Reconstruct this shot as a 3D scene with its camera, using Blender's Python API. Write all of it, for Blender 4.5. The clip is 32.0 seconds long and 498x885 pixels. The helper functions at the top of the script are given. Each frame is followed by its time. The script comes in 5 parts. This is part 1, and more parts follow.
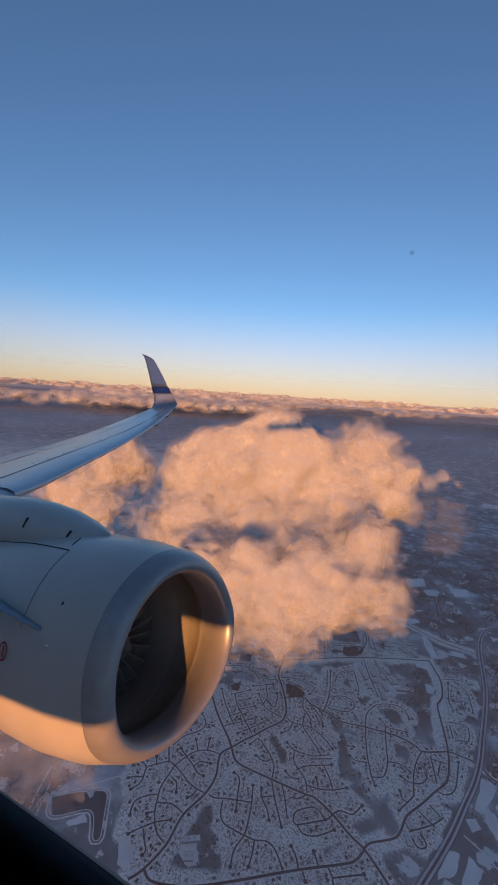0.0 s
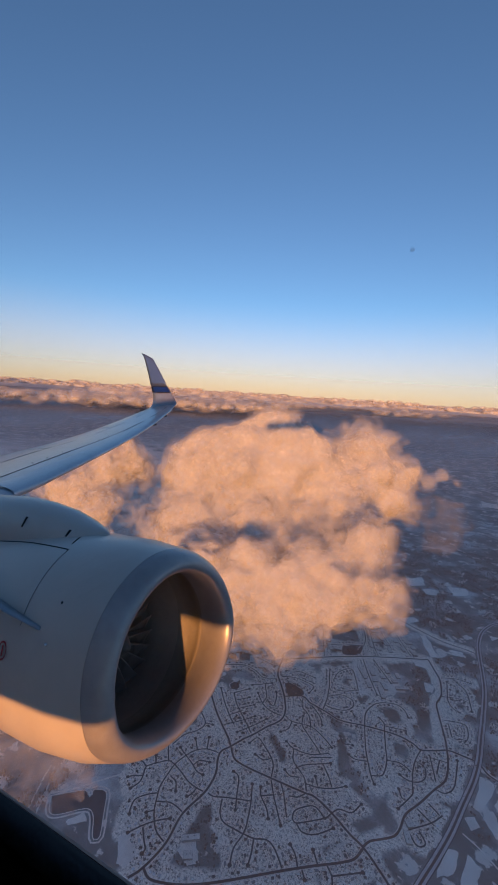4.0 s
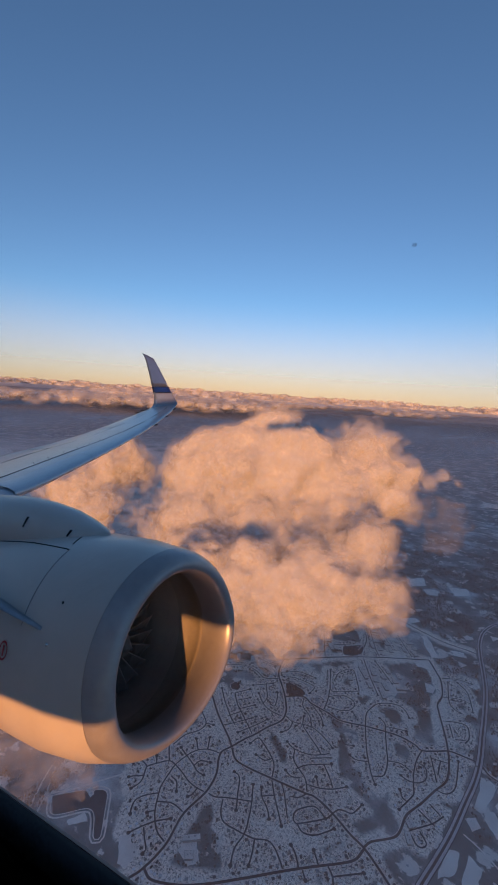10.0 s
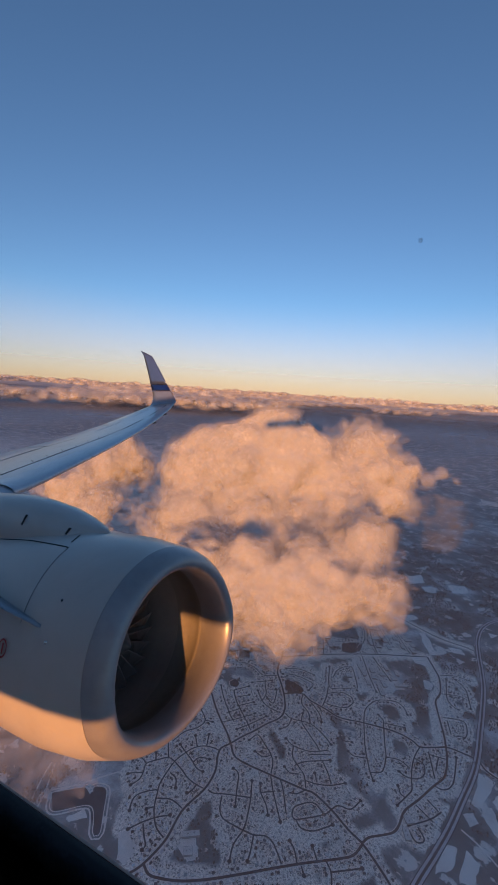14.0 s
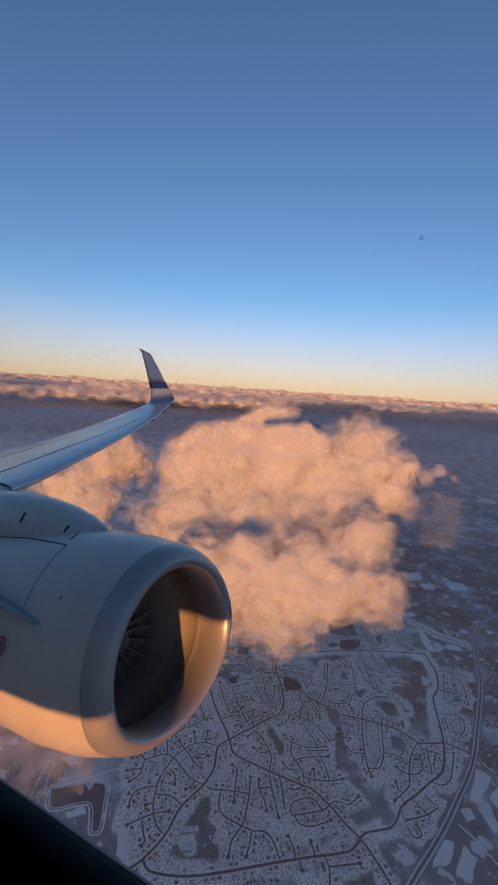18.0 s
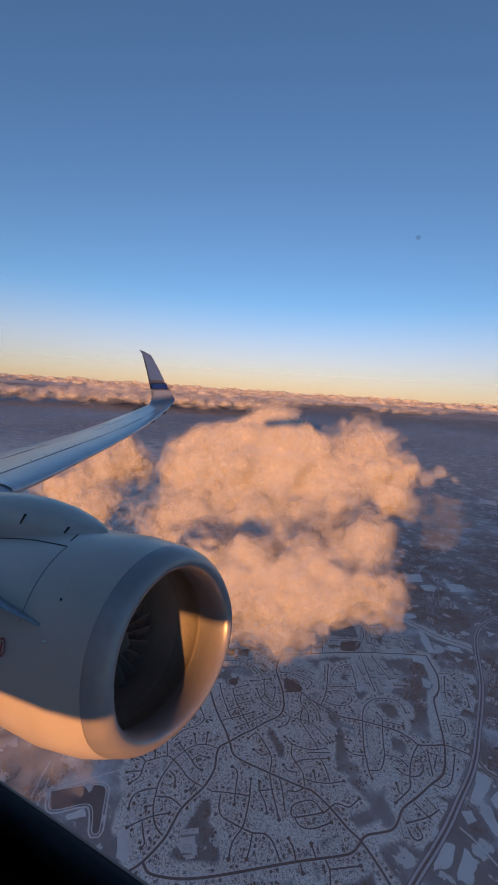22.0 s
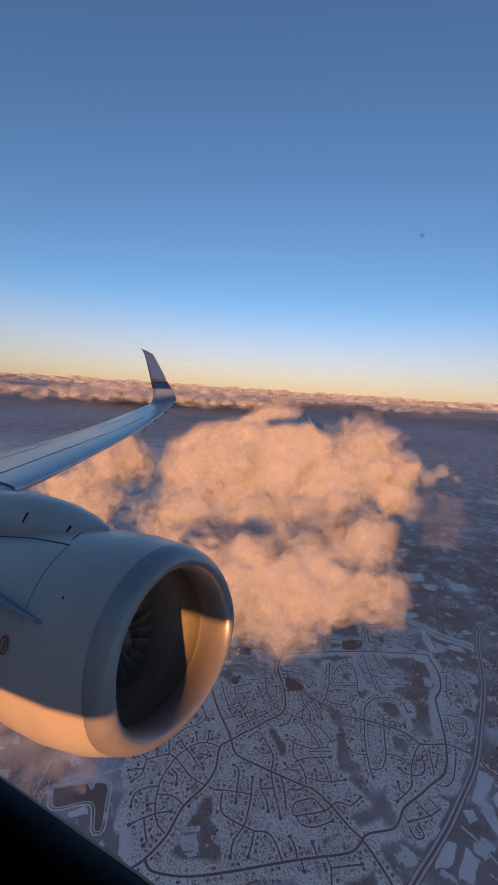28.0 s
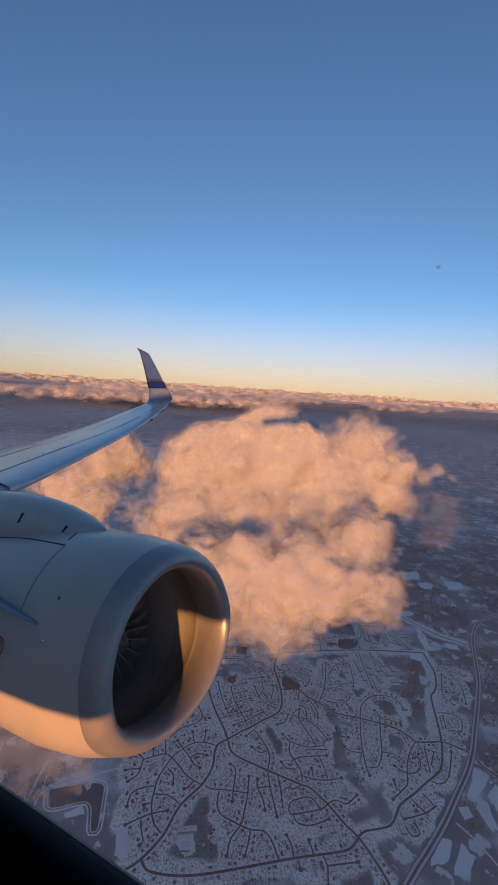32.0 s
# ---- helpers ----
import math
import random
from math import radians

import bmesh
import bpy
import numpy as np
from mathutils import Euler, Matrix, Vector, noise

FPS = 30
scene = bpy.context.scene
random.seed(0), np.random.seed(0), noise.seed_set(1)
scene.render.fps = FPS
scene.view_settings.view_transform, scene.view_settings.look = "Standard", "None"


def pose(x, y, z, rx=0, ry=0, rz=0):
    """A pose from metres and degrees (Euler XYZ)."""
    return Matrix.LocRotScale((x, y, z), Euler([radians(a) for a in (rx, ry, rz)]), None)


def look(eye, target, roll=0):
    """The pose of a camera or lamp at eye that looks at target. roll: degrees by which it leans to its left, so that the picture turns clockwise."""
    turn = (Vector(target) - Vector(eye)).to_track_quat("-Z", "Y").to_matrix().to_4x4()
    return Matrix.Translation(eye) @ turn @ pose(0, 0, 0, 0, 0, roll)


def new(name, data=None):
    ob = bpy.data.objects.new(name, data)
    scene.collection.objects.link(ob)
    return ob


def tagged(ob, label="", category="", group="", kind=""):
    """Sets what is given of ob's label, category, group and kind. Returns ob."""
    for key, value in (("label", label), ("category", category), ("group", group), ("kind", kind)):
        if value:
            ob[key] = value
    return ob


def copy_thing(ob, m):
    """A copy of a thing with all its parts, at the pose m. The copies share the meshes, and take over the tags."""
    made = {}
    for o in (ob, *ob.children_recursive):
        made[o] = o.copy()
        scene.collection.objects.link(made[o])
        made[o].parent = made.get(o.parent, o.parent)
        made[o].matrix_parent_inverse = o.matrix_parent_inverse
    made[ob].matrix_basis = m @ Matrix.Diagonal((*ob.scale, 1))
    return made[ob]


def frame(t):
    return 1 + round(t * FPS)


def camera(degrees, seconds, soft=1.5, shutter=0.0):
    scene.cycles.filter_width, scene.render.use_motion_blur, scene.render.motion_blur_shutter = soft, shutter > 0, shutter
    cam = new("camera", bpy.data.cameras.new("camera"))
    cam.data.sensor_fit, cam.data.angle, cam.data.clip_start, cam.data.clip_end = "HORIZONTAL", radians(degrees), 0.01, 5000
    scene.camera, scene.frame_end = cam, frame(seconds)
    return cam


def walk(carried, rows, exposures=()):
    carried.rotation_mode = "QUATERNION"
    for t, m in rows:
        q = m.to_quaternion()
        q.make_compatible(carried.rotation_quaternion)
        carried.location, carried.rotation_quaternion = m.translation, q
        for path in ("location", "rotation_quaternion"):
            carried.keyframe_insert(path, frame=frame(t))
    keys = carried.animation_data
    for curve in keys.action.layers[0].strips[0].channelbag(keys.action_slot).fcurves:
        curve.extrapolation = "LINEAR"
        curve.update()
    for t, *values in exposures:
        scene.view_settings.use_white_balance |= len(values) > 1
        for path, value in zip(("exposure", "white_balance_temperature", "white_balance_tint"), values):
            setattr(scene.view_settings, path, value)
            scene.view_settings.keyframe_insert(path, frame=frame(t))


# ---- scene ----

# ---- the camera and its way ----
# The camera is held at a cabin window of a climbing airliner; it moves only as the hand that holds it.
EYE = Vector((0.0, 0.0, 180.0))
cam = camera(61.04, 32.0)


def held(yaw, pitch, right, up):
    """A pose of the camera from small turns (degrees) and shifts (metres) about its usual hold."""
    a, b = radians(32.51 + yaw), radians(-6.94 + pitch)
    way = Vector((-math.sin(a) * math.cos(b), math.cos(a) * math.cos(b), math.sin(b)))
    side = way.cross(Vector((0, 0, 1))).normalized()
    eye = EYE + right * side + up * Vector((0, 0, 1))
    return look(eye, eye + way, 3.8)


PATH = [
    (0, 0.285, 0.359, 0.00091, 0.00138),
    (0.5, 0.307, 0.353, 0.00096, 0.00133),
    (1, 0.330, 0.413, 0.00100, 0.00122),
    (1.5, 0.335, 0.574, 0.00104, 0.00098),
    (2, 0.295, 0.652, 0.00100, 0.00087),
    (2.5, 0.235, 0.516, 0.00091, 0.00097),
    (3, 0.191, 0.343, 0.00083, 0.00111),
    (3.5, 0.170, 0.228, 0.00079, 0.00119),
    (5.5, 0.233, 0.441, 0.00091, 0.00077),
    (6, 0.233, 0.433, 0.00091, 0.00074),
    (6.5, 0.233, 0.414, 0.00090, 0.00072),
    (7, 0.256, 0.400, 0.00093, 0.00067),
    (7.5, 0.295, 0.421, 0.00096, 0.00061),
    (8, 0.335, 0.460, 0.00099, 0.00056),
    (8.5, 0.352, 0.458, 0.00098, 0.00059),
    (9, 0.352, 0.418, 0.00096, 0.00061),
    (9.5, 0.335, 0.358, 0.00087, 0.00060),
    (10, 0.295, 0.280, 0.00073, 0.00059),
    (10.5, 0.256, 0.181, 0.00059, 0.00063),
    (11, 0.233, 0.103, 0.00046, 0.00062),
    (11.5, 0.212, 0.042, 0.00032, 0.00061),
    (12, 0.173, 0.021, 0.00019, 0.00056),
    (12.5, 0.133, 0.000, 0.00005, 0.00051),
    (13, 0.115, 0.000, -0.00004, 0.00041),
    (13.5, 0.115, 0.000, -0.00004, 0.00037),
    (14, 0.115, 0.000, -0.00004, 0.00033),
    (14.5, 0.115, 0.000, -0.00004, 0.00029),
    (16.5, -0.085, -0.352, -0.00023, 0.00051),
    (17, -0.097, -0.352, -0.00025, 0.00046),
    (17.5, -0.119, -0.352, -0.00030, 0.00042),
    (18, -0.119, -0.314, -0.00030, 0.00034),
    (18.5, -0.102, -0.276, -0.00030, 0.00026),
    (19, -0.062, -0.198, -0.00025, 0.00013),
    (19.5, -0.022, -0.119, -0.00016, 0.00004),
    (20, 0.000, -0.039, -0.00006, -0.00004),
    (20.5, -0.017, 0.017, -0.00001, -0.00008),
    (21, -0.034, 0.017, 0.00004, -0.00008),
    (21.5, -0.052, -0.004, 0.00009, -0.00004),
    (22, -0.057, -0.142, 0.00010, 0.00013),
    (22.5, -0.045, -0.264, 0.00011, 0.00030),
    (23, -0.028, -0.286, 0.00016, 0.00034),
    (23.5, -0.005, -0.169, 0.00016, 0.00020),
    (24, 0.000, -0.068, 0.00017, 0.00005),
    (24.5, 0.017, -0.142, 0.00012, 0.00008),
    (25, 0.056, -0.235, 0.00012, 0.00010),
    (25.5, 0.083, -0.321, 0.00010, 0.00015),
    (27.5, 0.170, -0.326, -0.00000, 0.00015),
    (28, 0.170, -0.297, -0.00004, 0.00009),
    (28.5, 0.152, -0.276, -0.00022, 0.00020),
    (29, 0.116, -0.272, -0.00040, 0.00031),
    (29.5, 0.063, -0.267, -0.00058, 0.00042),
    (30, 0.010, -0.284, -0.00076, 0.00057),
    (30.5, -0.007, -0.341, -0.00094, 0.00077),
    (31, -0.103, -0.401, -0.00120, 0.00100),
    (31.5, -0.238, -0.384, -0.00204, 0.00220),
    (32, -0.363, -0.347, -0.00285, 0.00339),
]
walk(cam, [(t, held(*v)) for t, *v in PATH], exposures=[(0, 0.83, 7050, 18), (6, 0.83, 7050, 18), (12, 0.77, 7050, 18), (18, 0.77, 7050, 18), (24, 0.80, 7050, 18), (32, 0.80, 7050, 18)])

scene.cycles.transparent_max_bounces = 48
scene.cycles.max_bounces, scene.cycles.diffuse_bounces = 12, 6

# ---- sky, sun ----
PLANE = Matrix(((0.98591, -0.05004, -0.15963, -2.4429),
                (0.02097, 0.98366, -0.17884, 2.9140),
                (0.16597, 0.17297, 0.97084, 177.4310),
                (0, 0, 0, 1)))
SUN = (PLANE.to_3x3() @ Vector((0.46, -1.0, 0.170))).normalized()
SUN_UP = math.asin(SUN.z)
SUN_TURN = math.atan2(SUN.x, SUN.y)

world = bpy.data.worlds.new("dusk_sky")
world.use_nodes = True
scene.world = world
wn, wl = world.node_tree.nodes, world.node_tree.links
sky = wn.new("ShaderNodeTexSky")
sky.sky_type = "NISHITA"
sky.sun_disc = False
sky.sun_elevation, sky.sun_rotation = SUN_UP, SUN_TURN
sky.altitude, sky.air_density, sky.dust_density, sky.ozone_density = 2500, 0.90, 0.7, 2.5
wl.new(sky.outputs[0], wn["Background"].inputs[0])
wn["Background"].inputs[1].default_value = 0.152

sun = new("sun", bpy.data.lights.new("sun", "SUN"))
sun.data.energy, sun.data.angle, sun.data.color = 5.0, radians(1.0), (1.0, 0.44, 0.145)
sun.matrix_basis = look(SUN * 50, (0, 0, 0))


# ---- materials ----
def material(name, colour, rough=0.6, metal=0.0, coat=0.0, spec=0.5):
    m = bpy.data.materials.new(name)
    m.use_nodes = True
    b = m.node_tree.nodes["Principled BSDF"]
    b.inputs["Base Color"].default_value = (*colour, 1)
    b.inputs["Roughness"].default_value = rough
    b.inputs["Metallic"].default_value = metal
    b.inputs["Coat Weight"].default_value = coat
    b.inputs["Specular IOR Level"].default_value = spec
    return m


def node(m, kind, **at):
    n = m.node_tree.nodes.new(kind)
    for k, v in at.items():
        n.inputs[k.replace("_", " ")].default_value = v
    return n


def wire(m, a, b, out=0):
    m.node_tree.links.new(a.outputs[out], b)


def ramp(m, source, stops, out=0):
    r = m.node_tree.nodes.new("ShaderNodeValToRGB")
    e = r.color_ramp.elements
    while len(e) < len(stops):
        e.new(0.5)
    for el, (at, c) in zip(e, stops):
        el.position = at
        el.color = (*c, 1) if len(c) == 3 else c
    wire(m, source, r.inputs[0], out)
    return r


def mottled(name, dark, light, scale, rough=0.6, metal=0.0, coat=0.0, bump=0.0, fine=8.0, spec=0.5, lo=0.3, hi=0.7):
    """A surface that varies between two colours at two scales, with fine relief."""
    m = material(name, dark, rough, metal, coat, spec)
    b = m.node_tree.nodes["Principled BSDF"]
    tc = node(m, "ShaderNodeTexCoord")
    n1 = node(m, "ShaderNodeTexNoise", Scale=scale, Detail=6.0, Roughness=0.6)
    n2 = node(m, "ShaderNodeTexNoise", Scale=scale * fine, Detail=3.0)
    wire(m, tc, n1.inputs["Vector"], 3)
    wire(m, tc, n2.inputs["Vector"], 3)
    mix = node(m, "ShaderNodeMath")
    mix.operation = "MULTIPLY_ADD"
    mix.inputs[1].default_value = 0.3
    wire(m, n2, mix.inputs[0])
    wire(m, n1, mix.inputs[2])
    r = ramp(m, mix, [(lo + 0.15, dark), (hi + 0.15, light)])
    wire(m, r, b.inputs["Base Color"])
    if bump:
        bp = node(m, "ShaderNodeBump", Strength=bump, Distance=0.02)
        wire(m, n2, bp.inputs["Height"])
        wire(m, bp, b.inputs["Normal"])
    return m


COWL = mottled("cowl_paint", (0.53, 0.485, 0.43), (0.60, 0.55, 0.49), 1.2, 0.36, 0, 0.12, 0.02)
LIP = mottled("lip_metal", (0.37, 0.35, 0.345), (0.46, 0.44, 0.43), 1.5, 0.40, 0.45, 0, 0.02)
BARREL = mottled("barrel_liner", (0.27, 0.245, 0.205), (0.34, 0.31, 0.26), 3.0, 0.55)
LINER = mottled("dark_liner", (0.34, 0.295, 0.265), (0.42, 0.365, 0.33), 3.0, 0.6)
FAN = mottled("fan_titanium", (0.22, 0.19, 0.172), (0.27, 0.235, 0.215), 4.0, 0.55, 0.1)
WING = mottled("wing_paint", (0.40, 0.42, 0.45), (0.50, 0.52, 0.55), 0.8, 0.34, 0, 0.2, 0.02)
EDGE = mottled("slat_paint", (0.42, 0.44, 0.47), (0.52, 0.54, 0.57), 1.2, 0.32, 0.35)
# the winglet blade's shade is put into this blue-grey base colour
BLUE = mottled("shade_blue_grey", (0.17, 0.23, 0.34), (0.21, 0.27, 0.39), 1.5, 0.30, 0.75)
NAVY = mottled("winglet_navy", (0.07, 0.09, 0.19), (0.09, 0.11, 0.22), 1.5, 0.24, 0.95)
FOOT = mottled("winglet_foot_grey", (0.30, 0.33, 0.37), (0.36, 0.39, 0.43), 1.5, 0.30, 0.6)
SEAM = material("panel_seam", (0.20, 0.20, 0.20), 0.7)
GAP = material("dark_gap", (0.03, 0.032, 0.036), 0.8)
RED = material("red_stencil", (0.42, 0.05, 0.05), 0.6)
STRAKE = mottled("strake_paint", (0.26, 0.33, 0.38), (0.32, 0.39, 0.44), 2.0, 0.35)
HULL = mottled("hull_paint", (0.62, 0.62, 0.62), (0.70, 0.70, 0.70), 0.6, 0.4)
TRIM = mottled("cabin_plastic", (0.045, 0.045, 0.05), (0.06, 0.06, 0.065), 12.0, 0.6, 0, 0, 0.1)
SEAL = mottled("window_seal", (0.70, 0.44, 0.34), (0.80, 0.52, 0.41), 20.0, 0.5)
DIRT = material("window_dirt", (0.25, 0.27, 0.30), 0.9)
DIRT.node_tree.nodes["Principled BSDF"].inputs["Alpha"].default_value = 0.16
GLINT = material("glint_metal", (0.8, 0.78, 0.72), 0.1, 0.9)

ROAD = mottled("wet_asphalt", (0.035, 0.038, 0.042), (0.06, 0.064, 0.07), 0.15, 0.7, spec=0.3)
MOTORWAY = mottled("motorway_surface", (0.46, 0.46, 0.48), (0.60, 0.60, 0.62), 0.2, 0.8, spec=0.2)
SNOW = mottled("field_snow", (0.72, 0.68, 0.63), (0.93, 0.88, 0.82), 0.06, 0.9, spec=0.1)
VEIL = mottled("painted_haze", (0.30, 0.34, 0.42), (0.36, 0.40, 0.48), 0.002, 1.0, spec=0.0)
WATER = mottled("dark_pond_ice", (0.045, 0.062, 0.075), (0.07, 0.09, 0.105), 0.3, 0.75, spec=0.1)


def land_material():
    """Snow-dusted land: bare woods, and yards where the land is built up (the mesh's own cover)."""
    m = material("snowy_land", (0.2, 0.2, 0.2), 0.95, spec=0.1)
    b = m.node_tree.nodes["Principled BSDF"]
    tc = node(m, "ShaderNodeNewGeometry")
    big = node(m, "ShaderNodeTexNoise", Scale=0.03, Detail=8.0, Roughness=0.62)
    fine = node(m, "ShaderNodeTexNoise", Scale=0.9, Detail=6.0, Roughness=0.78)
    for n in (big, fine):
        wire(m, tc, n.inputs["Vector"])
    patch = node(m, "ShaderNodeMath")
    patch.operation = "MULTIPLY_ADD"
    patch.inputs[1].default_value = 0.25
    wire(m, fine, patch.inputs[0])
    wire(m, big, patch.inputs[2])
    woods = ramp(m, patch, [(0.46, (0.11, 0.135, 0.14)), (0.62, (0.18, 0.21, 0.215)), (0.70, (0.34, 0.36, 0.36)), (0.78, (0.62, 0.65, 0.66))])
    glade = node(m, "ShaderNodeTexNoise", Scale=0.075, Detail=5.0, Roughness=0.62)
    wire(m, tc, glade.inputs["Vector"])
    open_snow = ramp(m, glade, [(0.575, (0, 0, 0)), (0.60, (1, 1, 1))])
    land = node(m, "ShaderNodeMix", Factor=0.0)
    land.data_type = "RGBA"
    land.inputs[7].default_value = (0.74, 0.71, 0.66, 1)
    wire(m, open_snow, land.inputs[0])
    wire(m, woods, land.inputs[6])
    yard = ramp(m, fine, [(0.36, (0.16, 0.145, 0.125)), (0.45, (0.60, 0.55, 0.49)), (0.52, (0.98, 0.91, 0.82))])
    attr = node(m, "ShaderNodeAttribute")
    attr.attribute_name = "cover"
    mix = node(m, "ShaderNodeMix")
    mix.data_type = "RGBA"
    wire(m, attr, mix.inputs[0], 2)
    wire(m, land, mix.inputs[6], 2)
    wire(m, yard, mix.inputs[7])
    wire(m, mix, b.inputs["Base Color"], 2)
    return m


LAND = land_material()


def random_tint(name, stops, rough=0.85, spec=0.2):
    m = material(name, (0.3, 0.3, 0.3), rough, spec=spec)
    g = node(m, "ShaderNodeNewGeometry")
    r = ramp(m, g, stops, 8)
    r.color_ramp.interpolation = "CONSTANT"
    wire(m, r, m.node_tree.nodes["Principled BSDF"].inputs["Base Color"])
    return m


ROOFS = random_tint("house_roofs", [(0, (0.08, 0.078, 0.08)), (0.25, (0.2, 0.19, 0.19)), (0.42, (0.55, 0.55, 0.57)), (0.7, (0.75, 0.75, 0.78)), (0.93, (0.16, 0.15, 0.15))])
TREES = random_tint("bare_trees", [(0, (0.070, 0.070, 0.066)), (0.35, (0.105, 0.105, 0.10)), (0.7, (0.15, 0.15, 0.145))])
FLATROOF = mottled("flat_roof_snow", (0.62, 0.59, 0.56), (0.84, 0.80, 0.75), 0.4, 0.9, spec=0.1)
ROOFGREY = mottled("grey_shingles", (0.22, 0.22, 0.23), (0.34, 0.34, 0.35), 2.0, 0.9)
ROOFDARK = mottled("dark_shingles", (0.07, 0.068, 0.07), (0.12, 0.115, 0.12), 2.0, 0.9)
WALLS = mottled("plain_walls", (0.22, 0.20, 0.19), (0.32, 0.30, 0.28), 0.8, 0.85)


def cloud_material(name, share, patchy, soft=0.72):
    """White droplets that scatter light; share: how much of the surface they fill; soft: how far normals lean sunward,
    for light spread inside.
    """
    m = bpy.data.materials.new(name)
    m.use_nodes = True
    nt = m.node_tree
    nt.nodes.remove(nt.nodes["Principled BSDF"])
    out = nt.nodes["Material Output"]
    d = node(m, "ShaderNodeBsdfDiffuse", Color=(0.85, 0.85, 0.85, 1), Roughness=0.0)
    tr = node(m, "ShaderNodeBsdfTranslucent", Color=(0.85, 0.85, 0.85, 1))
    body = node(m, "ShaderNodeMixShader", Fac=0.22)
    wire(m, d, body.inputs[1])
    wire(m, tr, body.inputs[2])
    g = node(m, "ShaderNodeNewGeometry")
    n = node(m, "ShaderNodeTexNoise", Scale=patchy, Detail=6.0, Roughness=0.58)
    wire(m, g, n.inputs["Vector"])
    swell = node(m, "ShaderNodeTexNoise", Scale=patchy * 0.6, Detail=3.0, Roughness=0.5)
    wire(m, g, swell.inputs["Vector"])
    bp = node(m, "ShaderNodeBump", Strength=0.25, Distance=0.3 / patchy)
    wire(m, swell, bp.inputs["Height"])
    # normals lean to the sun and up, standing in for light scattered inside
    keep = node(m, "ShaderNodeVectorMath")
    keep.operation = "SCALE"
    keep.inputs[3].default_value = 1 - soft
    wire(m, bp, keep.inputs[0])
    add = node(m, "ShaderNodeVectorMath")
    add.operation = "ADD"
    add.inputs[1].default_value = (SUN.x * soft * 0.8, SUN.y * soft * 0.8, soft * 1.0)
    wire(m, keep, add.inputs[0])
    even = node(m, "ShaderNodeVectorMath")
    even.operation = "NORMALIZE"
    wire(m, add, even.inputs[0])
    wire(m, even, d.inputs["Normal"])
    if share >= 1:
        wire(m, body, out.inputs[0])
        return m
    holes = ramp(m, n, [(0.44 - 0.2 * share, (0, 0, 0)), (0.68, (share, share, share))])
    clear = node(m, "ShaderNodeBsdfTransparent")
    mix = node(m, "ShaderNodeMixShader")
    wire(m, holes, mix.inputs[0])
    wire(m, clear, mix.inputs[1])
    wire(m, body, mix.inputs[2])
    wire(m, mix, out.inputs[0])
    return m


CLOUD = cloud_material("cloud_body", 1.0, 0.20)
WISPS = [cloud_material("cloud_wisp", share, patchy) for share, patchy in ((0.55, 0.22), (0.50, 0.21), (0.44, 0.19), (0.38, 0.17), (0.31, 0.15), (0.24, 0.13), (0.17, 0.11), (0.11, 0.10))]
SHADECLOUD = cloud_material("shade_bank_cloud", 1.0, 0.012)
FARCLOUD = cloud_material("far_cloud_body", 0.80, 0.020, 0.75)
FARWISP = cloud_material("far_cloud_wisp", 0.34, 0.016)


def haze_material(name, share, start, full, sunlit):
    """Haze put into a see-through sheet; it sets in between two distances from the middle of the land."""
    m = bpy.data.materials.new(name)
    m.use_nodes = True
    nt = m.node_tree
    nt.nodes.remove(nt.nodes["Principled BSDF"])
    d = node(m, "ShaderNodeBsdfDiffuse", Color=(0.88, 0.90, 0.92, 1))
    # fixed normal, tilted to the low sun, stands in for droplets that scatter light
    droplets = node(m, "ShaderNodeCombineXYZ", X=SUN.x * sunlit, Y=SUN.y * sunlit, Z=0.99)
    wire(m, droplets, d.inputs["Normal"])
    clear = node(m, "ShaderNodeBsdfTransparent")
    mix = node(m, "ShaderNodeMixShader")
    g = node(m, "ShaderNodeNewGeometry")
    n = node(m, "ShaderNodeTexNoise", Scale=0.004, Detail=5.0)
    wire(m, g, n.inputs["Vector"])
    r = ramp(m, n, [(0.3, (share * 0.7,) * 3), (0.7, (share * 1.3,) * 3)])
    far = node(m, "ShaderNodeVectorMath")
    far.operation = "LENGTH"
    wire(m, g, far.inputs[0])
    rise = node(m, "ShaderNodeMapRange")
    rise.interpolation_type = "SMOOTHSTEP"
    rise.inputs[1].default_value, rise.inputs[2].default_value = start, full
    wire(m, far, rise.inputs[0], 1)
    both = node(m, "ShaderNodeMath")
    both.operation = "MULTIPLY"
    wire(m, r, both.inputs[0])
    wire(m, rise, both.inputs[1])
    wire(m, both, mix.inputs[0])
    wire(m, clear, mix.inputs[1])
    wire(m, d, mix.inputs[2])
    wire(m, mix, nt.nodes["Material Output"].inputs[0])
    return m


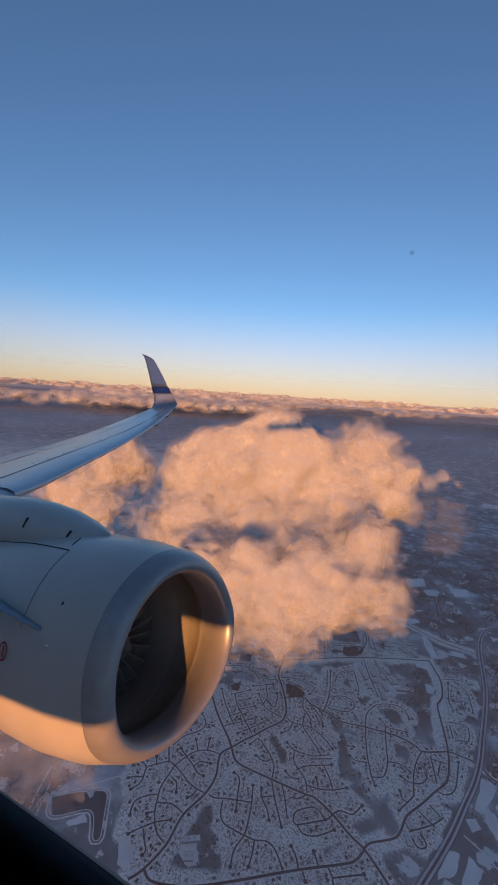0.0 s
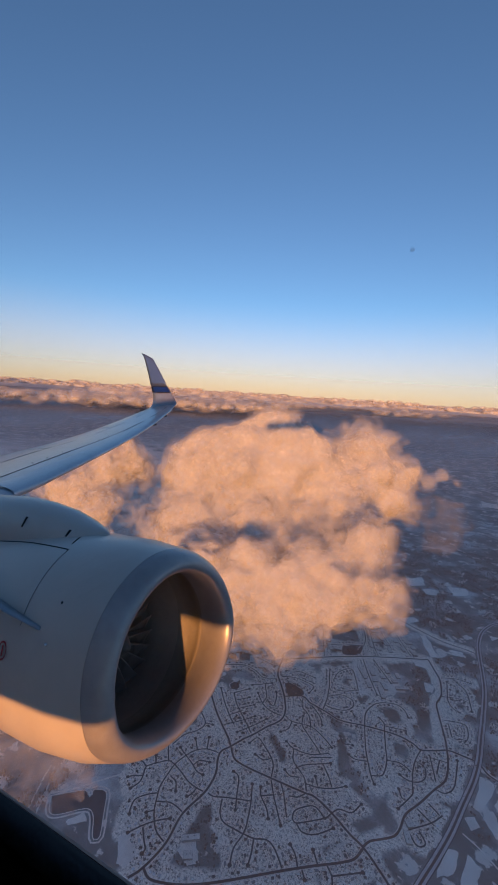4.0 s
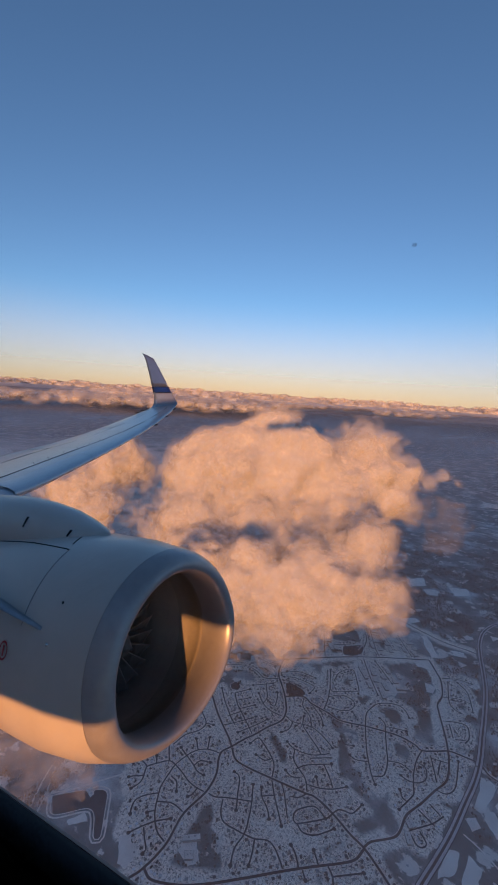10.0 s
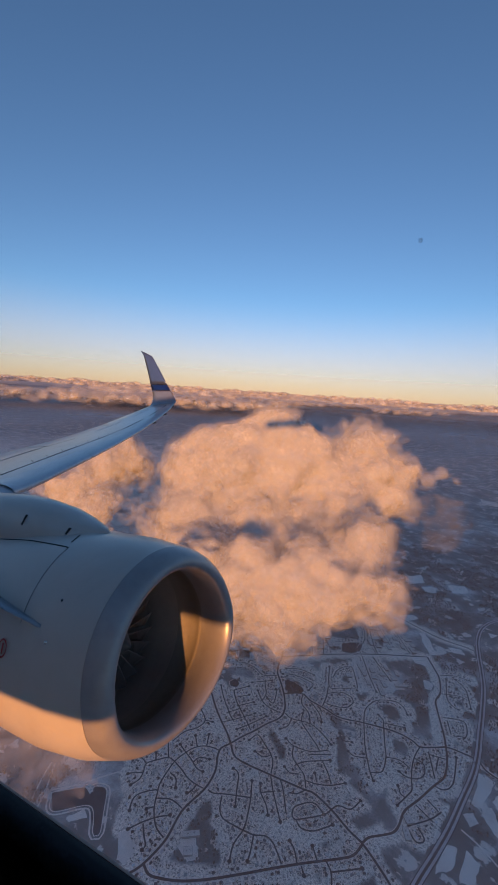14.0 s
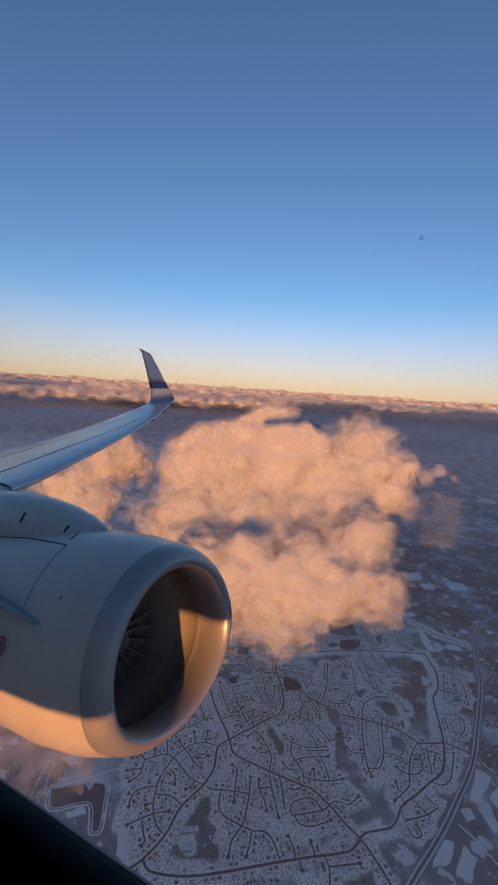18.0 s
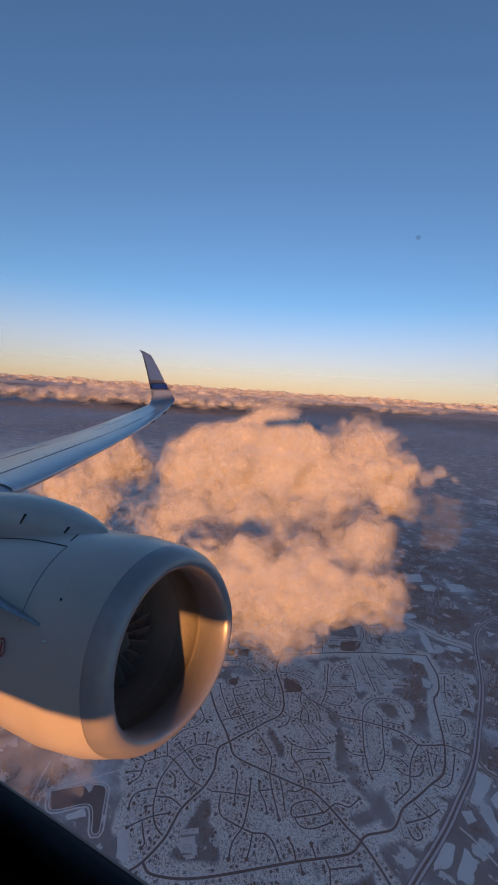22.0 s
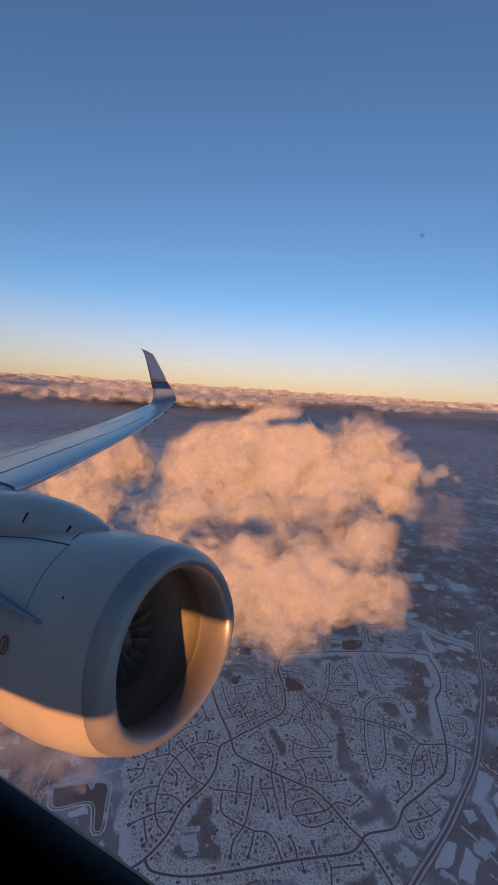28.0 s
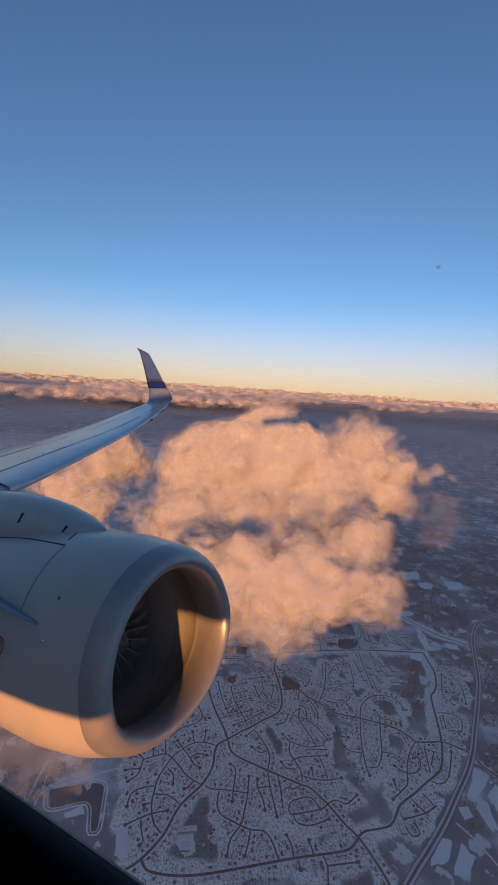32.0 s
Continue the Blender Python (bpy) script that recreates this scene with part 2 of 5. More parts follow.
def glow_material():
    """Far haze put in as a tinted shell that thins out upwards above the horizon."""
    m = bpy.data.materials.new("horizon_tint")
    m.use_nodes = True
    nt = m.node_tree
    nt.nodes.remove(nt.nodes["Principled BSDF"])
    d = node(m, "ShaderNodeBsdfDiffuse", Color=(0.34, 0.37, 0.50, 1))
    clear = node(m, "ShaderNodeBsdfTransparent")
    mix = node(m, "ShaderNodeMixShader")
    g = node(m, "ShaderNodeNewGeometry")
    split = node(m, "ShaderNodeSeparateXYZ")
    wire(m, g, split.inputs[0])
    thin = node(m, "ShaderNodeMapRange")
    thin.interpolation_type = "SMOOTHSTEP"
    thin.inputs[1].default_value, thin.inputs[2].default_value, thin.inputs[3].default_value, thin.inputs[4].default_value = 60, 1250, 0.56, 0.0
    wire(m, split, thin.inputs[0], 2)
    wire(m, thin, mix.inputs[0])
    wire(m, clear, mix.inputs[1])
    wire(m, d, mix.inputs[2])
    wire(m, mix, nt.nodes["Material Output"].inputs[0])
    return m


GLOW = glow_material()

# ---- mesh helpers ----
def shape(name, verts, faces, mat, smooth=False):
    me = bpy.data.meshes.new(name)
    verts = np.asarray(verts, dtype=np.float32).reshape(-1, 3)
    if isinstance(faces, np.ndarray):
        k = faces.shape[1]
        me.vertices.add(len(verts))
        me.vertices.foreach_set("co", verts.ravel())
        me.loops.add(faces.size)
        me.loops.foreach_set("vertex_index", faces.astype(np.int32).ravel())
        me.polygons.add(len(faces))
        me.polygons.foreach_set("loop_start", np.arange(0, faces.size, k, dtype=np.int32))
        me.update(calc_edges=True)
        me.validate()
    else:
        me.from_pydata([tuple(v) for v in verts.tolist()], [], faces)
    me.materials.append(mat)
    me.polygons.foreach_set("use_smooth", np.full(len(me.polygons), smooth))
    me.update()
    return me


def part(name, me, parent, label=""):
    ob = new(name, me)
    ob.parent = parent
    return tagged(ob, label) if label else ob


def loft(name, rings, mat, closed=True, cap=(False, False), smooth=True):
    """Rings of equally many points, skinned in order."""
    n = len(rings[0])
    verts = [tuple(p) for r in rings for p in r]
    faces = []
    for i in range(len(rings) - 1):
        for j in range(n if closed else n - 1):
            k = (j + 1) % n
            faces.append((i * n + j, i * n + k, (i + 1) * n + k, (i + 1) * n + j))
    if cap[0]:
        faces.append(tuple(range(n))[::-1])
    if cap[1]:
        faces.append(tuple((len(rings) - 1) * n + j for j in range(n)))
    me = shape(name, verts, faces, mat, smooth)
    bm = bmesh.new()
    bm.from_mesh(me)
    bmesh.ops.recalc_face_normals(bm, faces=bm.faces)
    bm.to_mesh(me)
    bm.free()
    return me


def vnoise(x, y, seed=0):
    """Smooth value noise on the plane, 0 to 1."""
    xi, yi = np.floor(x).astype(np.int64), np.floor(y).astype(np.int64)
    fx, fy = x - xi, y - yi
    fx, fy = fx * fx * (3 - 2 * fx), fy * fy * (3 - 2 * fy)

    def h(a, b):
        v = np.sin(a * 127.1 + b * 311.7 + seed * 74.7) * 43758.5453
        return v - np.floor(v)
    return (h(xi, yi) * (1 - fx) + h(xi + 1, yi) * fx) * (1 - fy) + (h(xi, yi + 1) * (1 - fx) + h(xi + 1, yi + 1) * fx) * fy


# ---- clouds: puffs on puffs, one skin round them all ----
def skin(field, corner, cell):
    """The surface where the field passes zero, as vertices and quads."""
    ins = field > 0
    nx, ny, nz = field.shape
    count = np.zeros((nx - 1, ny - 1, nz - 1), np.int8)
    for i in (0, 1):
        for j in (0, 1):
            for k in (0, 1):
                count += ins[i:nx - 1 + i, j:ny - 1 + j, k:nz - 1 + k]
    mixed = (count > 0) & (count < 8)
    cells = np.argwhere(mixed)
    index = np.full(mixed.shape, -1, np.int64)
    index[mixed] = np.arange(len(cells))
    total, hits = np.zeros((len(cells), 3)), np.zeros(len(cells))
    a = cells
    for axis in range(3):
        o1, o2 = [q for q in range(3) if q != axis]
        for p in (0, 1):
            for q in (0, 1):
                s = a.copy()
                s[:, o1] += p
                s[:, o2] += q
                e = s.copy()
                e[:, axis] += 1
                f0, f1 = field[tuple(s.T)], field[tuple(e.T)]
                cut = (f0 > 0) != (f1 > 0)
                w = np.where(cut, f0 / np.where(cut, f0 - f1, 1), 0)
                at = s.astype(float)
                at[:, axis] += w
                total += at * cut[:, None]
                hits += cut
    verts = np.asarray(corner) + cell * total / hits[:, None]
    quads = []
    for axis in range(3):
        o1, o2 = (axis + 1) % 3, (axis + 2) % 3
        lo = [slice(None)] * 3
        hi = [slice(None)] * 3
        lo[axis], hi[axis] = slice(0, -1), slice(1, None)
        flip = ins[tuple(lo)] != ins[tuple(hi)]
        at = np.argwhere(flip)
        ok = (at[:, o1] > 0) & (at[:, o2] > 0) & (at[:, o1] < field.shape[o1] - 1) & (at[:, o2] < field.shape[o2] - 1)
        at = at[ok]
        ring = []
        for p, q in ((1, 1), (0, 1), (0, 0), (1, 0)):
            c = at.copy()
            c[:, o1] -= p
            c[:, o2] -= q
            ring.append(index[tuple(c.T)])
        quad = np.stack(ring, 1)
        out = ins[tuple(lo)][tuple(at.T)]
        quad[~out] = quad[~out][:, ::-1]
        quads.append(quad)
    quads = np.concatenate(quads)
    return verts, quads[(quads >= 0).all(1)]


def grid_noise(dims, size, seed):
    """Smooth noise on a grid, -1 to 1, with lumps of that many cells."""
    rng = np.random.RandomState(seed)
    v = rng.uniform(-1, 1, [int(d / size) + 3 for d in dims])
    for axis, d in enumerate(dims):
        x = np.arange(d) / size
        i = x.astype(int)
        f = x - i
        f = f * f * (3 - 2 * f)
        sh = [1, 1, 1]
        sh[axis] = d
        f = f.reshape(sh)
        v = np.take(v, i, axis) * (1 - f) + np.take(v, i + 1, axis) * f
    return v


def puffs(seeds, rng, counts=(13, 9), shrink=(0.44, 0.36)):
    """Smaller puffs on the skin of larger ones."""
    out, level = [(x, y, z, r) for x, y, z, r in seeds], list(seeds)
    for n, k in zip(counts, shrink):
        nxt = []
        for x, y, z, r in level:
            for _ in range(n):
                v = rng.normal(size=3)
                v /= np.linalg.norm(v)
                v[2] = v[2] * 0.8 + 0.12
                s = r * k * rng.uniform(0.5, 1.2)
                nxt.append((x + v[0] * r * 0.82, y + v[1] * r * 0.82, z + v[2] * r * 0.76, s))
        out += nxt
        level = nxt
    return out


def cloud(name, seeds, cell, seed, label, body, wisps, offsets, rough=1.0, counts=(13, 9), group=""):
    rng = np.random.RandomState(seed)
    balls = np.array(puffs(seeds, rng, counts))
    pad = max(offsets) + 6 * cell
    lo = (balls[:, :3] - balls[:, 3:]).min(0) - pad
    hi = (balls[:, :3] + balls[:, 3:]).max(0) + pad
    dims = np.ceil((hi - lo) / cell).astype(int)
    field = np.zeros(dims, np.float32)
    k = 0.85 / cell
    for x, y, z, r in balls:
        c = (np.array((x, y, z)) - lo) / cell
        w = r / cell + max(offsets) / cell + 5
        a, b = np.maximum(np.floor(c - w).astype(int), 0), np.minimum(np.ceil(c + w).astype(int), dims)
        gx, gy, gz = np.ogrid[a[0]:b[0], a[1]:b[1], a[2]:b[2]]
        d = r - cell * np.sqrt((gx - c[0]) ** 2 + (gy - c[1]) ** 2 + (gz - c[2]) ** 2)
        field[a[0]:b[0], a[1]:b[1], a[2]:b[2]] += np.exp(np.minimum(k * d, 60))
    field = np.log(field + 1e-9) / k
    # torn and curled out of round: lumps of these many metres, moved by so much
    warp = [sum(grid_noise(dims, size / cell, seed + 5 + i + int(size)) * far / cell for size, far in ((38, 6.0), (17, 3.2), (7.5, 1.3))) for i in range(3)]
    at = np.meshgrid(*[np.arange(d) for d in dims], indexing="ij")
    at = [np.clip(p + w, 0, d - 1.001) for p, w, d in zip(at, warp, dims)]
    low = [p.astype(np.int32) for p in at]
    part_way = [(p - q).astype(np.float32) for p, q in zip(at, low)]
    bent = np.zeros(dims, np.float32)
    for i, j, m in [(a, b, c) for a in (0, 1) for b in (0, 1) for c in (0, 1)]:
        share = (part_way[0] if i else 1 - part_way[0]) * (part_way[1] if j else 1 - part_way[1]) * (part_way[2] if m else 1 - part_way[2])
        bent += share * field[low[0] + i, low[1] + j, low[2] + m]
    field = bent
    # billows: round heads with creases between, smaller ones on larger
    heads = sum(tall * (0.28 - np.abs(grid_noise(dims, max(size / cell, 1.7), seed + 20 + int(size)))) for size, tall in ((15, 2.6), (7.5, 1.9), (3.8, 1.2), (2.0, 0.7)))
    field = field + heads * rough
    n = grid_noise(dims, 9 / cell, seed) * 0.9 + grid_noise(dims, 4.6 / cell, seed + 1) * 0.6 + grid_noise(dims, max(2.2 / cell, 1.7), seed + 2) * 0.45
    # tops stay crisp, flanks and bases fray
    height = np.clip((np.arange(dims[2]) * cell - pad) / max((hi - lo)[2] - 2 * pad, 1), 0, 1).reshape(1, 1, -1)
    fray = np.clip(0.75 + 0.9 * grid_noise(dims, 24 / cell, seed + 4) + 0.7 * (0.5 - height), 0.35, 1.6)
    base = new(name)
    base.location = (float(seeds[0][0]), float(seeds[0][1]), float(seeds[0][2]))
    tagged(base, label, "cloud", group)
    for i, (mat, off) in enumerate(zip([body] + wisps, [0.0] + list(offsets))):
        torn = 0.75 * n + 0.35 * np.roll(n, (5 * i, 3 * i, 0), (0, 1, 2))
        v, q = skin(field - 2.5 + (off + torn * (0.35 + 0.85 * off)) * fray if off else field - 2.5, lo, cell)
        if len(q):
            part("cloud_body" if i == 0 else "wisp", shape(name, v - np.array(base.location), q, mat, True), base)
    return base


# ---- the land, drawn in to one tenth of its size and depth so that it ends within reach ----
def course(*xy):
    return [(xy[i], xy[i + 1]) for i in range(0, len(xy), 2)]


def smooth_line(pts, step=1.5):
    p = [np.array(q, float) for q in pts]
    p = [2 * p[0] - p[1]] + p + [2 * p[-1] - p[-2]]
    out = []
    for i in range(1, len(p) - 2):
        n = max(2, int(np.linalg.norm(p[i + 1] - p[i]) / step))
        for k in range(n):
            t = k / n
            out.append(0.5 * (2 * p[i] + (p[i + 1] - p[i - 1]) * t + (2 * p[i - 1] - 5 * p[i] + 4 * p[i + 1] - p[i + 2]) * t * t
                              + (3 * p[i] - p[i - 1] - 3 * p[i + 1] + p[i + 2]) * t ** 3))
    out.append(p[-2])
    return np.array(out)


def ribbon(line, width, z, shift=0.0):
    d = np.gradient(line, axis=0)
    n = np.stack([-d[:, 1], d[:, 0]], 1) / (np.linalg.norm(d, axis=1)[:, None] + 1e-9)
    a, b = line + n * (shift + width / 2), line + n * (shift - width / 2)
    v = np.empty((2 * len(line), 3))
    v[0::2, :2], v[1::2, :2], v[:, 2] = a, b, z
    i = np.arange(len(line) - 1) * 2
    return v, np.stack([i, i + 1, i + 3, i + 2], 1)


def near_line(x, y, line):
    d = np.full(np.shape(x), 1e9)
    for px, py in line[::2]:
        d = np.minimum(d, np.hypot(x - px, y - py))
    return d


LANES, MAINS, TRACKS = [], [], []


def lane(*xy):
    LANES.append(smooth_line(course(*xy), 1.2))


def main_road(*xy):
    MAINS.append(smooth_line(course(*xy), 1.2))


def track(*xy):
    TRACKS.append(smooth_line(course(*xy), 1.2))


HIGHWAY = course(13.1, 422.5, 3.9, 407.8, -2.6, 396.7, -7.6, 379.6, -8.4, 359, -6, 338.5, -2.6, 317.4, -0.2, 298.4, 0.9, 274.9, 1.3, 254.4, 1.6, 236.5, 0.6, 221.6, -2.3, 203.5, -4.9, 187.5, -8.2, 172.7, -11.3, 160.6, -13.7, 149.9, -16.6, 135.9)
# main roads
main_road(-101.8, 95.7, -99.8, 101.3, -99.1, 112.6, -101.7, 125.5, -100.3, 139.1, -102, 148.9, -105.9, 155.7, -107.5, 160.7, -105.4, 166.1, -102.7, 174.1, -100.2, 179.6, -97.2, 188.2, -93.4, 197.2, -94.4, 204.5, -97.6, 210.4, -102.5, 217.4, -109.2, 225.1, -113.5, 230, -116.9, 238.3, -118.3, 244.8, -122.3, 253.8)
main_road(-118.9, 245.9, -103.5, 260.6, -88.1, 274.5, -71.9, 287.5, -55.2, 299.2, -43.3, 307, -36.5, 311.6)
main_road(-36.5, 311.6, -29.6, 299.8, -25.6, 292.1, -22.6, 277.7, -23.7, 267.6, -21.8, 260.3, -17.4, 247.6, -14.2, 237.8, -11.3, 224.7, -10.9, 213.1, -14.5, 204.1, -18.7, 193, -22.8, 183.5, -23.3, 175.5, -24.5, 170.9, -28.1, 166.8, -32.3, 162.6, -33.9, 158.8)
main_road(-99.6, 101.4, -95.6, 100.1, -90.7, 101.9, -84.3, 105.6, -77.9, 110.7, -71.7, 116.5, -65.6, 122.5, -56.2, 131.9, -47.9, 139.8, -39.3, 147.6, -35.2, 152.3, -33.7, 158.1)
main_road(-104.8, 165.7, -99.9, 161.4, -93.8, 160.8, -79.7, 162.9, -64.1, 165.6, -58.9, 166.7, -49.7, 164.3, -40.6, 160.5, -33.8, 158.5, -26.9, 154.6, -20.2, 150, -14.9, 144.8)
main_road(-101.1, 214.8, -92.1, 221.9, -85.5, 219.8, -75.4, 219, -66.4, 217.9, -54.7, 222.2, -44.5, 225.4, -35.8, 227.2, -28.2, 226.3, -24.4, 224.7, -17.4, 229.5, -12.5, 233.3, -5.8, 234.3, 1.6, 234.3, 6.2, 229.7, 13.6, 227.5)
main_road(-105.4, 166.1, -110, 169.9, -118.5, 175.4, -127.4, 181.8, -140, 192.6, -150.3, 201)
main_road(-74.5, 358.1, -40.5, 345.6, -27.9, 343.2, -16.2, 343.4, -6.7, 342.2, 9.6, 340.2)
# western closes
lane(-98.9, 139.4, -96, 139.5, -90.8, 142.7, -81.2, 147.8)
lane(-92.1, 141, -89.5, 135.9, -85.9, 133.1, -79.8, 133.5, -75.9, 134.1, -71.6, 135.1, -67.2, 137.7, -63.6, 137.1, -60.3, 134.9, -56.6, 131.9)
lane(-107.3, 159.5, -114, 157.5, -118.1, 153.5, -120, 148.3, -120.9, 141.2, -120.1, 136.5, -118.5, 129.3, -115.8, 124.5, -112.2, 119.2, -107.7, 115.1, -104.3, 113.4, -100.4, 112.7)
lane(-120.9, 141.2, -115.4, 140, -109.7, 138.3, -104.2, 138.2, -100.7, 138.8)
lane(-120, 148.3, -115, 146.8, -110, 144.7, -106.5, 145.1)
lane(-113.5, 145.9, -112.7, 150.1, -108.2, 152.3)
lane(-120.9, 141.2, -124.8, 141, -128.5, 136.3, -130.8, 132.3, -128.5, 128, -127.3, 124.5, -128.3, 120.3)
lane(-130.8, 132.3, -134.8, 133.1, -138.1, 130.7)
lane(-128.5, 128, -132, 125.3, -133.6, 123.4)
lane(-114.7, 122.7, -109.4, 126, -104.7, 126.3, -101.4, 125.9)
lane(-117.2, 125.8, -120.8, 121.8, -122.6, 117.9, -121.2, 114.1, -119.7, 112.2)
lane(-112.4, 119.7, -114.5, 116.9)
lane(-104.6, 120.9, -108.6, 116.7, -111.6, 112.2, -114.3, 106.6)
lane(-111.1, 111.8, -107.1, 108.6, -104, 106.4, -103.9, 104.5)
lane(-118.4, 135.5, -114.3, 134.9, -111.1, 131.4)
lane(-124.8, 141, -130.9, 147.3)
lane(-117.7, 154.3, -122.9, 159.1)
lane(-114.2, 157.7, -117.8, 164)
lane(-120, 148.3, -125.4, 150.2)
lane(-128.5, 136.3, -131.7, 139.5)
lane(-104.6, 138.6, -104.5, 134.6, -105.4, 132.6)
lane(-132.4, 175.2, -125.4, 170.2, -125.3, 164.3, -129.1, 157.2, -129.8, 149.5)
lane(-125.4, 170.2, -121.5, 171.7)
# streets on a grid
lane(-135.2, 197.6, -127.5, 190.2, -118, 182.6, -112.2, 178.8)
lane(-126.3, 198.9, -120.4, 192.8, -112.9, 187.5, -105.8, 182.6, -101.6, 179.5)
lane(-117.1, 175, -111.8, 182.1, -106.3, 191)
lane(-122.2, 194.3, -116.9, 201.4)
lane(-117.6, 189.3, -111.5, 198)
lane(-126.6, 198.7, -120.9, 207.5)
lane(-108.1, 175.6, -103.8, 184.2, -100.1, 193.1)
lane(-119.2, 181.6, -114.3, 190.2)
lane(-114.9, 207.8, -108.3, 202.2, -102.3, 200, -95, 200.2)
lane(-108.3, 202.2, -109.3, 208.5, -114.4, 215.7, -115.7, 219.3)
lane(-108.3, 206.8, -102.1, 204.1, -104.4, 212.3, -106.6, 215.5)
lane(-146.1, 217.3, -136.3, 224.3, -127.6, 224.6, -119.4, 221.9, -111.3, 227.5)
lane(-121.4, 211.6, -112.4, 220.6)
lane(-98.9, 173.7, -97.1, 179.2, -90.8, 176.3, -85.5, 173, -82.2, 169.4, -79.7, 162.9)
lane(-92.8, 169.6, -87.7, 169.4, -84.9, 173.1)
# streets of the trading estate
lane(-123, 290.3, -110.7, 276.2, -103.4, 262.3)
lane(-107.6, 274.3, -93.7, 289.1, -79.7, 298.6)
lane(-88.1, 324.3, -81.1, 309.6, -78.9, 297.4, -78.6, 288.9, -74.8, 283.6)
lane(-111.8, 299.6, -97.1, 267.4)
lane(-86.5, 331, -72.4, 302.6, -66, 292.2)
lane(-78.9, 331.8, -64.9, 313.3, -61.2, 307.2)
lane(-62.7, 329.5, -47.2, 307.2)
lane(-143.5, 249.8, -133.5, 249.1, -119.2, 248.1)
lane(-133.1, 237, -121.7, 236.7, -116.3, 238.7)
lane(-74.3, 282.3, -65.7, 267.7, -55.5, 252.1)
lane(-67.3, 285.5, -51.2, 268.6)
# crescents in the middle
lane(-81.6, 238.2, -79.1, 229.5, -77.7, 220.1)
lane(-79.9, 231.3, -74, 237.7, -67.7, 238.3, -64.2, 234.5, -66, 228, -72.3, 224.3, -78.1, 223.7)
lane(-82.4, 247.5, -82.6, 258, -76.9, 266.2, -70.5, 256.8, -66.1, 248.3)
lane(-88.6, 256.9, -81, 238.6, -75.3, 241.1, -66.1, 248.3)
lane(-91.5, 222.3, -88.5, 214.6, -82.1, 210.1, -78.1, 203.8)
lane(-93, 201.8, -87.9, 200.4, -78.8, 203.3, -73.4, 202.5, -67.4, 199.9, -63.1, 197.3)
lane(-84.7, 208.1, -82.2, 201.7, -75.8, 196.8, -68.8, 192.1, -66.2, 189.7)
lane(-89.3, 221.6, -81.7, 217, -76.3, 212.9, -73.3, 208.5)
lane(-87.9, 200.4, -87.2, 194.4, -89.5, 190.2)
lane(-84, 186.4, -78.7, 184.6, -70.1, 186.7, -62.9, 193)
lane(-78.7, 184.6, -75.8, 178.3, -70.7, 174.9, -66.8, 172.5, -63.2, 166.9)
lane(-72.9, 174.4, -69.4, 179.8, -59.8, 187.8)
lane(-76.6, 170.9, -72.8, 169.5, -69, 171.6)
lane(-64.9, 170.3, -59.8, 171.9, -54.2, 175.3, -49.2, 180.5)
lane(-62.6, 185, -57.6, 180.1, -54.4, 175.9)
lane(-63.1, 176.7, -60.2, 172.7)
lane(-70, 184.3, -60.8, 191.6)
lane(-109.8, 230.8, -103.4, 234.4, -93.8, 235.2, -89.9, 233.6, -90, 227.1)
lane(-111, 237, -103, 241.8, -93.2, 242.5)
# southern closes
lane(-79.7, 162.9, -74.8, 156.6, -70.3, 151.7, -65.3, 146.2)
lane(-85.2, 155.1, -81.2, 147.8, -78.3, 141.1, -76.2, 134.5, -76.2, 127.2, -73.9, 121.3)
lane(-96, 155.2, -92.3, 154.2, -88.1, 146.7, -84.5, 140.3)
lane(-81.3, 156.3, -79.1, 152.7, -73.9, 149, -71, 145.6)
lane(-79, 152.5, -74.2, 156.6)
lane(-71.6, 135.1, -69.4, 129.5, -68.2, 125.4)
lane(-49.7, 164.3, -51.4, 160.3, -59, 152.3, -61.2, 150.9, -62.9, 152.5, -63.1, 156.3, -58.2, 162.2, -54.9, 162.1, -51.4, 160.3)
lane(-60.1, 150.9, -56.9, 149.2, -52, 151.4, -46.6, 158.5)
lane(-58.5, 141.9, -55.3, 139.8, -52.1, 135.9)
lane(-50.1, 145.6, -46.4, 141.7)
lane(-43.1, 143.4, -40.2, 140.9, -37.5, 134.9)
lane(-40.3, 141.1, -30.9, 149.5)
lane(-50.6, 136.4, -48.2, 133.9)
lane(-49.7, 164.3, -48.3, 167.5, -46.1, 168.6, -42.6, 169.8, -40.4, 176.3)
lane(-62.9, 166.1, -65.2, 162, -68.6, 160.2)
lane(-74.8, 163.6, -71, 159.4, -65, 150.9)
# eastern loops
lane(-53.8, 222.4, -56.2, 231.1, -56, 236.8, -53.3, 244.7, -46.3, 250.1, -41.5, 250.9, -37.6, 248.2, -35.2, 244.5)
lane(-53.8, 222.4, -48.4, 207.5, -43.9, 198.1, -40.8, 192.6, -38.6, 189.8)
lane(-43.8, 226, -39.8, 213.9, -37.4, 207.1, -36.5, 199.7, -37.2, 196.4, -41.1, 193.6)
lane(-37.4, 207.1, -31.5, 209.5, -25.7, 207.8)
lane(-24.4, 224.7, -25.4, 217, -25, 208.3, -23.4, 200, -22.4, 196.1, -23.5, 191.9, -26.2, 184.2)
lane(-25.1, 215.5, -20.8, 214.6, -19.2, 208.8, -21, 204.4, -23.9, 202.2)
lane(-29.9, 202.7, -27, 201.8, -23.9, 202.2)
lane(-28.4, 194.5, -26.3, 190.8, -24.4, 190.5)
lane(-20.2, 224.4, -17.1, 216.2, -14.6, 209.1)
lane(-19.8, 222.5, -15.2, 223.8, -10.8, 225)
